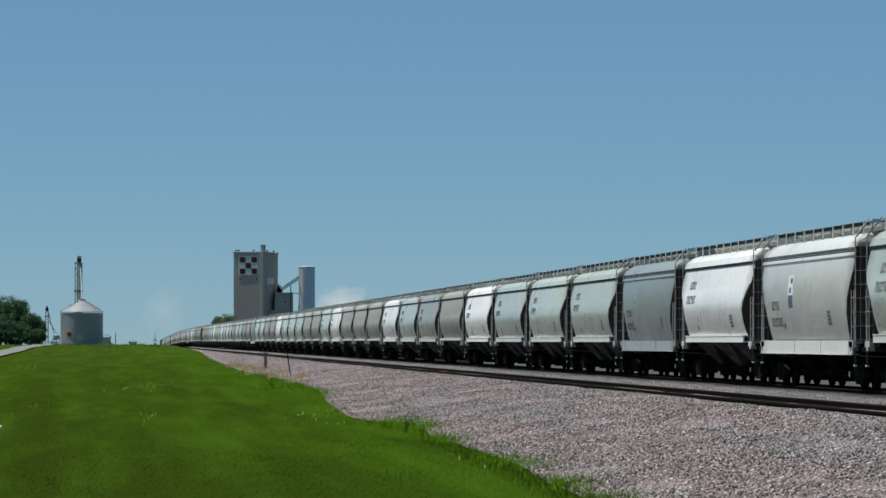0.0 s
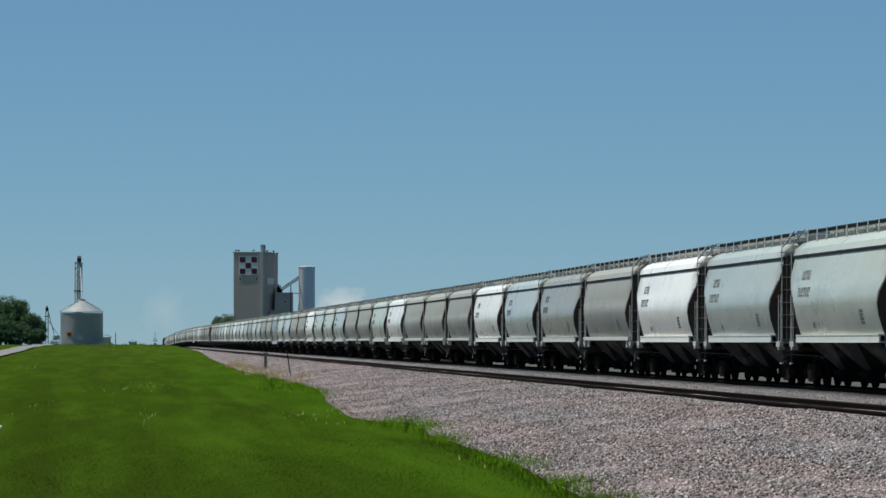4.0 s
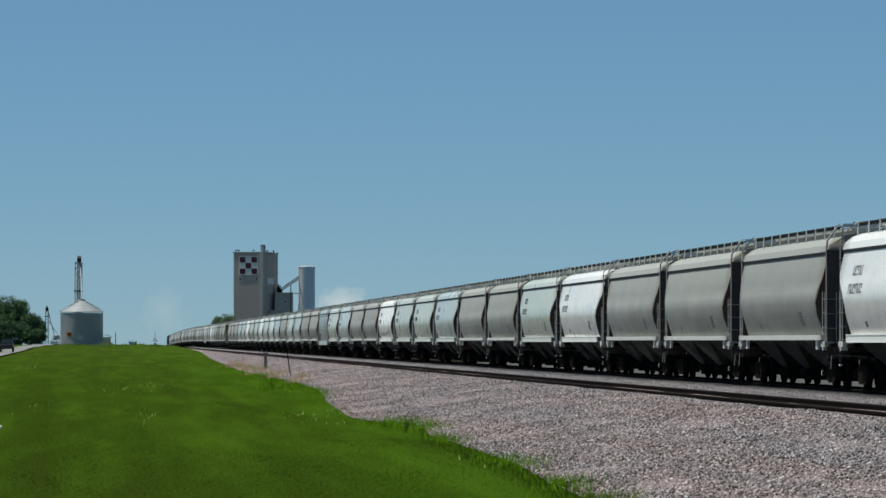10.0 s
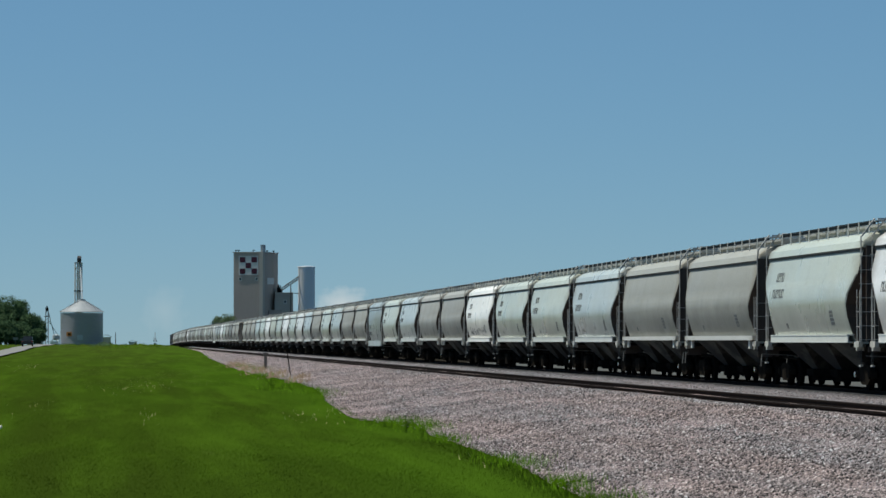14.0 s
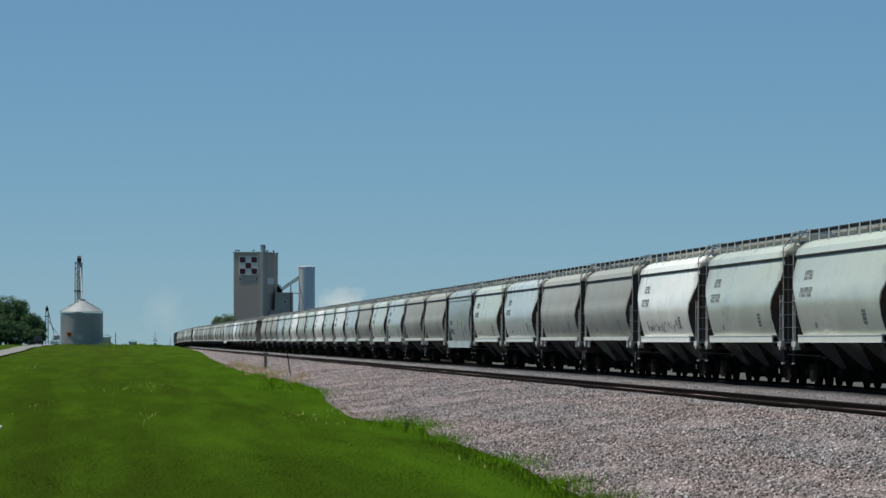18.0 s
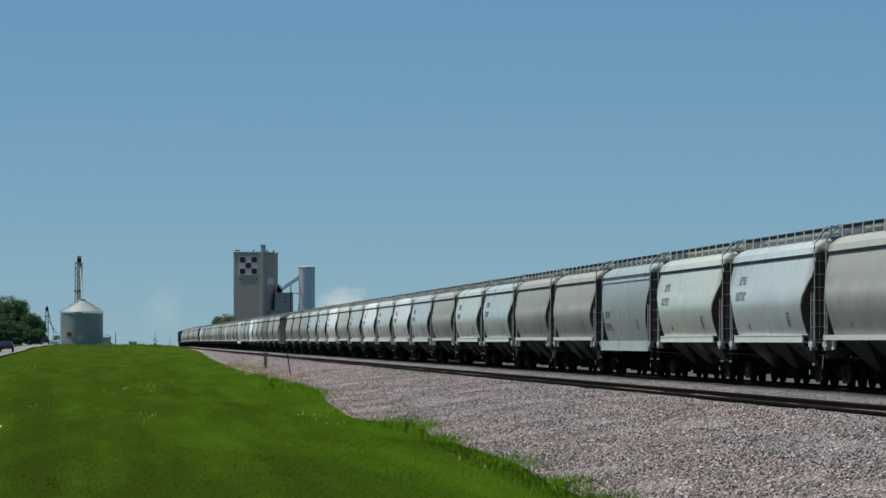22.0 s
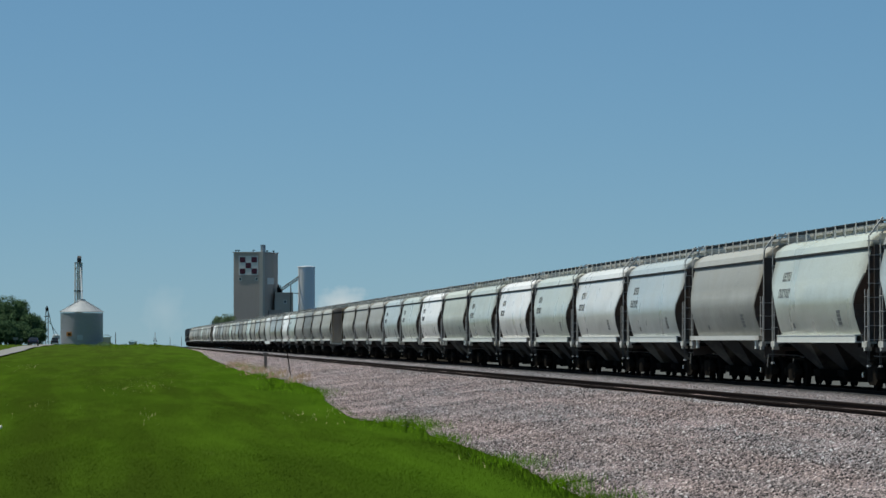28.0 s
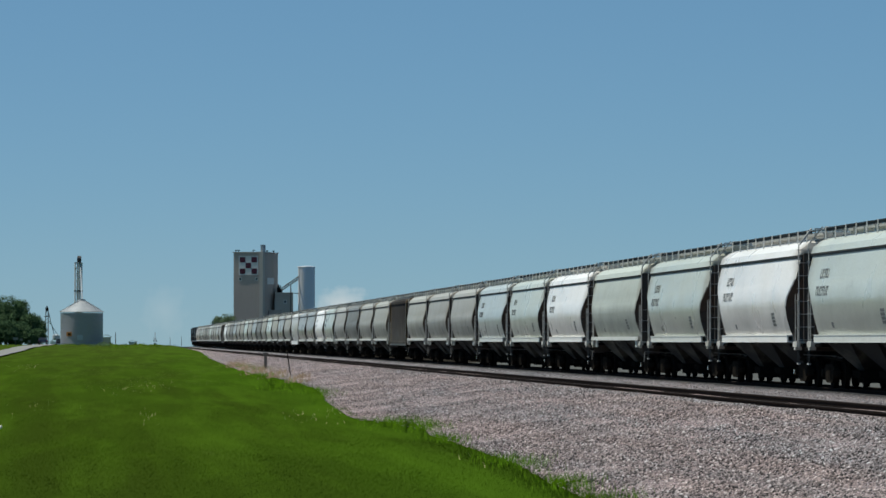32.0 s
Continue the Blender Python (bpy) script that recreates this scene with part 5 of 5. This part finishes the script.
# rough growth along the brow of the rise
for i in range(46):
    px = 92 + i * 5.6 + 5 * math.sin(i * 2.3)
    tufts("brow_grass", "rough taller grass along the brow of the rise", px, 624.5 + 3.5 * math.sin(i * 1.9), 60, 0.35, 22, 0.24 + 0.34 * (0.5 + 0.5 * math.sin(i * 3.7)) * math.exp(-((px - 205) / 70) ** 2), (LUSH, BROW, BROW)[i % 3])
for px, tall in ((178, 0.6), (184, 1.0), (190, 0.8), (166, 0.4)):
    tufts("brow_weeds", "leafy green weeds below the small shed", px, 624.5, 160, 0.5, 12, tall, LEAF)
for i in range(26):
    py = 636 + 1.9 * i
    tufts("rough_patch", "tussocky darker patch of grass in the turf", 60 + (i * 149) % 330, py, 150, 0.9, 9, 0.11, BROW)


def paper_scrap(px, py):
    s = 16340.0 / (py - 604)
    sc = bmesh.new()
    bmesh.ops.create_icosphere(sc, subdivisions=2, radius=0.05)
    for v in sc.verts:
        v.co += Vector((noise.noise(v.co * 30), noise.noise(v.co * 31), noise.noise(v.co * 29))) * 0.03
    x = across(px, s)
    ob = part("paper_scrap", sc, WHITE, None, at=(x, s, ground_z(x, s) + 0.07), smooth=0)
    return tagged(ob, "small crumpled scrap of white paper in the grass", "litter")


paper_scrap(3, 758)


def roadside_post(px, top, s, wide):
    x = across(px, s)
    foot = ground_z(x, s)
    p = thing("roadside_post", "grey roadside post with a small weathered box", "post", "roadside posts", at=(x, s, foot))
    h = up(top, s) - foot
    part("post", one_box(-0.08, 0.08, -0.06, 0.06, -0.3, h - 0.5), WOOD, p, smooth=0)
    part("box", one_box(-wide, wide, -0.25, 0.25, h - 0.55, h), POST_GREY, p, smooth=0)


POST_GREY = surface("weathered_grey_box", (0.17, 0.17, 0.165), 0.8, 0, 0.25)
for px, top, s, wide in ((29, 598, 860, 0.55), (39, 600, 900, 0.30), (53, 603, 960, 0.28)):
    roadside_post(px, top, s, wide)


def loose_stones(count):
    s = 7199 * 1.7 / rng.uniform(22, 260, count)
    x = turf_edge(s) - 0.05 + (14.1 - turf_edge(s)) * rng.random(count)
    far = rng.random(count) < 0.16
    x = np.where(far, rng.uniform(16.6, 21.0, count), x)
    r = 0.011 + 0.019 * rng.random(count) ** 1.5
    z = np.array([bed_z(float(a), float(b)) for a, b in zip(x, s)]) + r * 0.3
    octa = np.array([(1, 0, 0), (-1, 0, 0), (0, 1, 0), (0, -1, 0), (0, 0, 1), (0, 0, -1)], float)
    tri = np.array([(0, 2, 4), (2, 1, 4), (1, 3, 4), (3, 0, 4), (2, 0, 5), (1, 2, 5), (3, 1, 5), (0, 3, 5)])
    co = octa[None] * (r[:, None, None] * rng.uniform(0.6, 1.3, (count, 6, 1)))
    a = rng.uniform(0, 6.283, count)
    ca, sa = np.cos(a)[:, None], np.sin(a)[:, None]
    co = np.stack([co[..., 0] * ca - co[..., 1] * sa + 0.3 * co[..., 2], co[..., 0] * sa + co[..., 1] * ca, co[..., 2] * 0.8], -1) + np.stack([x, s, z], 1)[:, None]
    f = (tri[None] + 6 * np.arange(count)[:, None, None]).reshape(-1, 3)
    me = bpy.data.meshes.new("ballast_stones")
    me.vertices.add(count * 6)
    me.vertices.foreach_set("co", co.ravel())
    me.loops.add(len(f) * 3)
    me.loops.foreach_set("vertex_index", f.ravel())
    me.polygons.add(len(f))
    me.polygons.foreach_set("loop_start", np.arange(len(f)) * 3)
    me.update(calc_edges=True)
    me.materials.append(STONE)
    return tagged(new("ballast_stones", me), "loose crushed ballast stones on the track shoulder", "stones", kind="stuff")


loose_stones(170000)

tie_mesh = mesh_of("tie", one_box(-1.3, 1.3, -0.115, 0.115, -0.32, -0.078), TIE, 0)
for tr, xc in TRACKS:
    for i in range(210):
        part("tie", tie_mesh, None, tr, at=(xc + random.uniform(-0.03, 0.03), 58 + i * 0.53, random.uniform(-0.014, 0.004) - (0.062 if xc < 20 else 0.125)))
    far_ties = bmesh.new()
    for i in range(210, 900):
        y, x, z = 58 + i * 0.53, xc + random.uniform(-0.03, 0.03), random.uniform(-0.014, 0.004) - (0.062 if xc < 20 else 0.125)
        box(far_ties, x - 1.3, x + 1.3, y - 0.115, y + 0.115, z - 0.3, z - 0.078)
    tagged(part("far_ties", far_ties, TIE, tr, smooth=0), kind="stuff")

# ---- movement ----
TIMES = [0, 7, 13, 18, 23, 28, 32]
WAY = [0.0, 136.1, 252.4, 348.8, 446.4, 543.8, 622.2]


def car_pose(s):
    pitch = -math.degrees(math.atan(track_drop(s + 6) - track_drop(s - 6)) / 12) if s > 900 else 0
    return pose(TRAIN_TRACK, s, -track_drop(s), pitch)


def road_pose(x, s):
    return pose(x, s, max(ground_z(x - 1.5, s), ground_z(x, s), ground_z(x + 1.5, s)) + 0.06)


def sight(px, py, d):
    """A point d metres out, by its place in the view."""
    m = look(EYE, AIM)
    return m @ pose((px - 784) / 7199 * d, (441 - py) / 7199 * d, -d, 20, 10, 30)


def roll_wheels():
    """Wheelsets turn with the way that they roll; all in the same seat share one action."""
    sets = {}
    for car, s0 in TRAIN:
        for o in car.children_recursive:
            if o.name.startswith("wheelset"):
                sets.setdefault(round(o.location.y, 2), []).append(o)
    for seat, group in sets.items():
        turn = 360 * 19.444 / (2 * math.pi * 0.4572)
        walk(group[0], [(f / FPS, pose(0, seat, 0.4572, turn * f / FPS)) for f in range(32 * FPS + 1)])
        keys = group[0].animation_data
        for o in group[1:]:
            o.rotation_mode = "QUATERNION"
            o.animation_data_create()
            o.animation_data.action = keys.action
            o.animation_data.action_slot = keys.action_slot


def motions():
    roll_wheels()
    for car, s0 in TRAIN:
        walk(car, [(t, car_pose(s0 - w)) for t, w in zip(TIMES, WAY)])
    for truck, way in ((TRUCK_A, ((0, 210), (8, 490), (10, 562), (12, 641), (14, 705), (17, 788), (20, 850), (25, 985), (30, 1112), (32, 1160))), (TRUCK_B, ((0, -121), (21, 530), (24, 623), (27.5, 742), (30, 822), (32, 872)))):
        walk(truck, [(t, road_pose(-13.9, y)) for t, y in way])
    walk(INSECT, [(0, sight(1980, 700, 1.0)), (5.7, sight(1980, 660, 1.0)), (5.8, sight(1660, 420, 1.0)), (5.9, sight(1270, 215, 1.0)), (6.0, sight(1110, 65, 1.0)), (6.1, sight(960, -120, 1.0)), (6.3, sight(700, -500, 1.0)), (32, sight(700, -520, 1.0))])


motions()
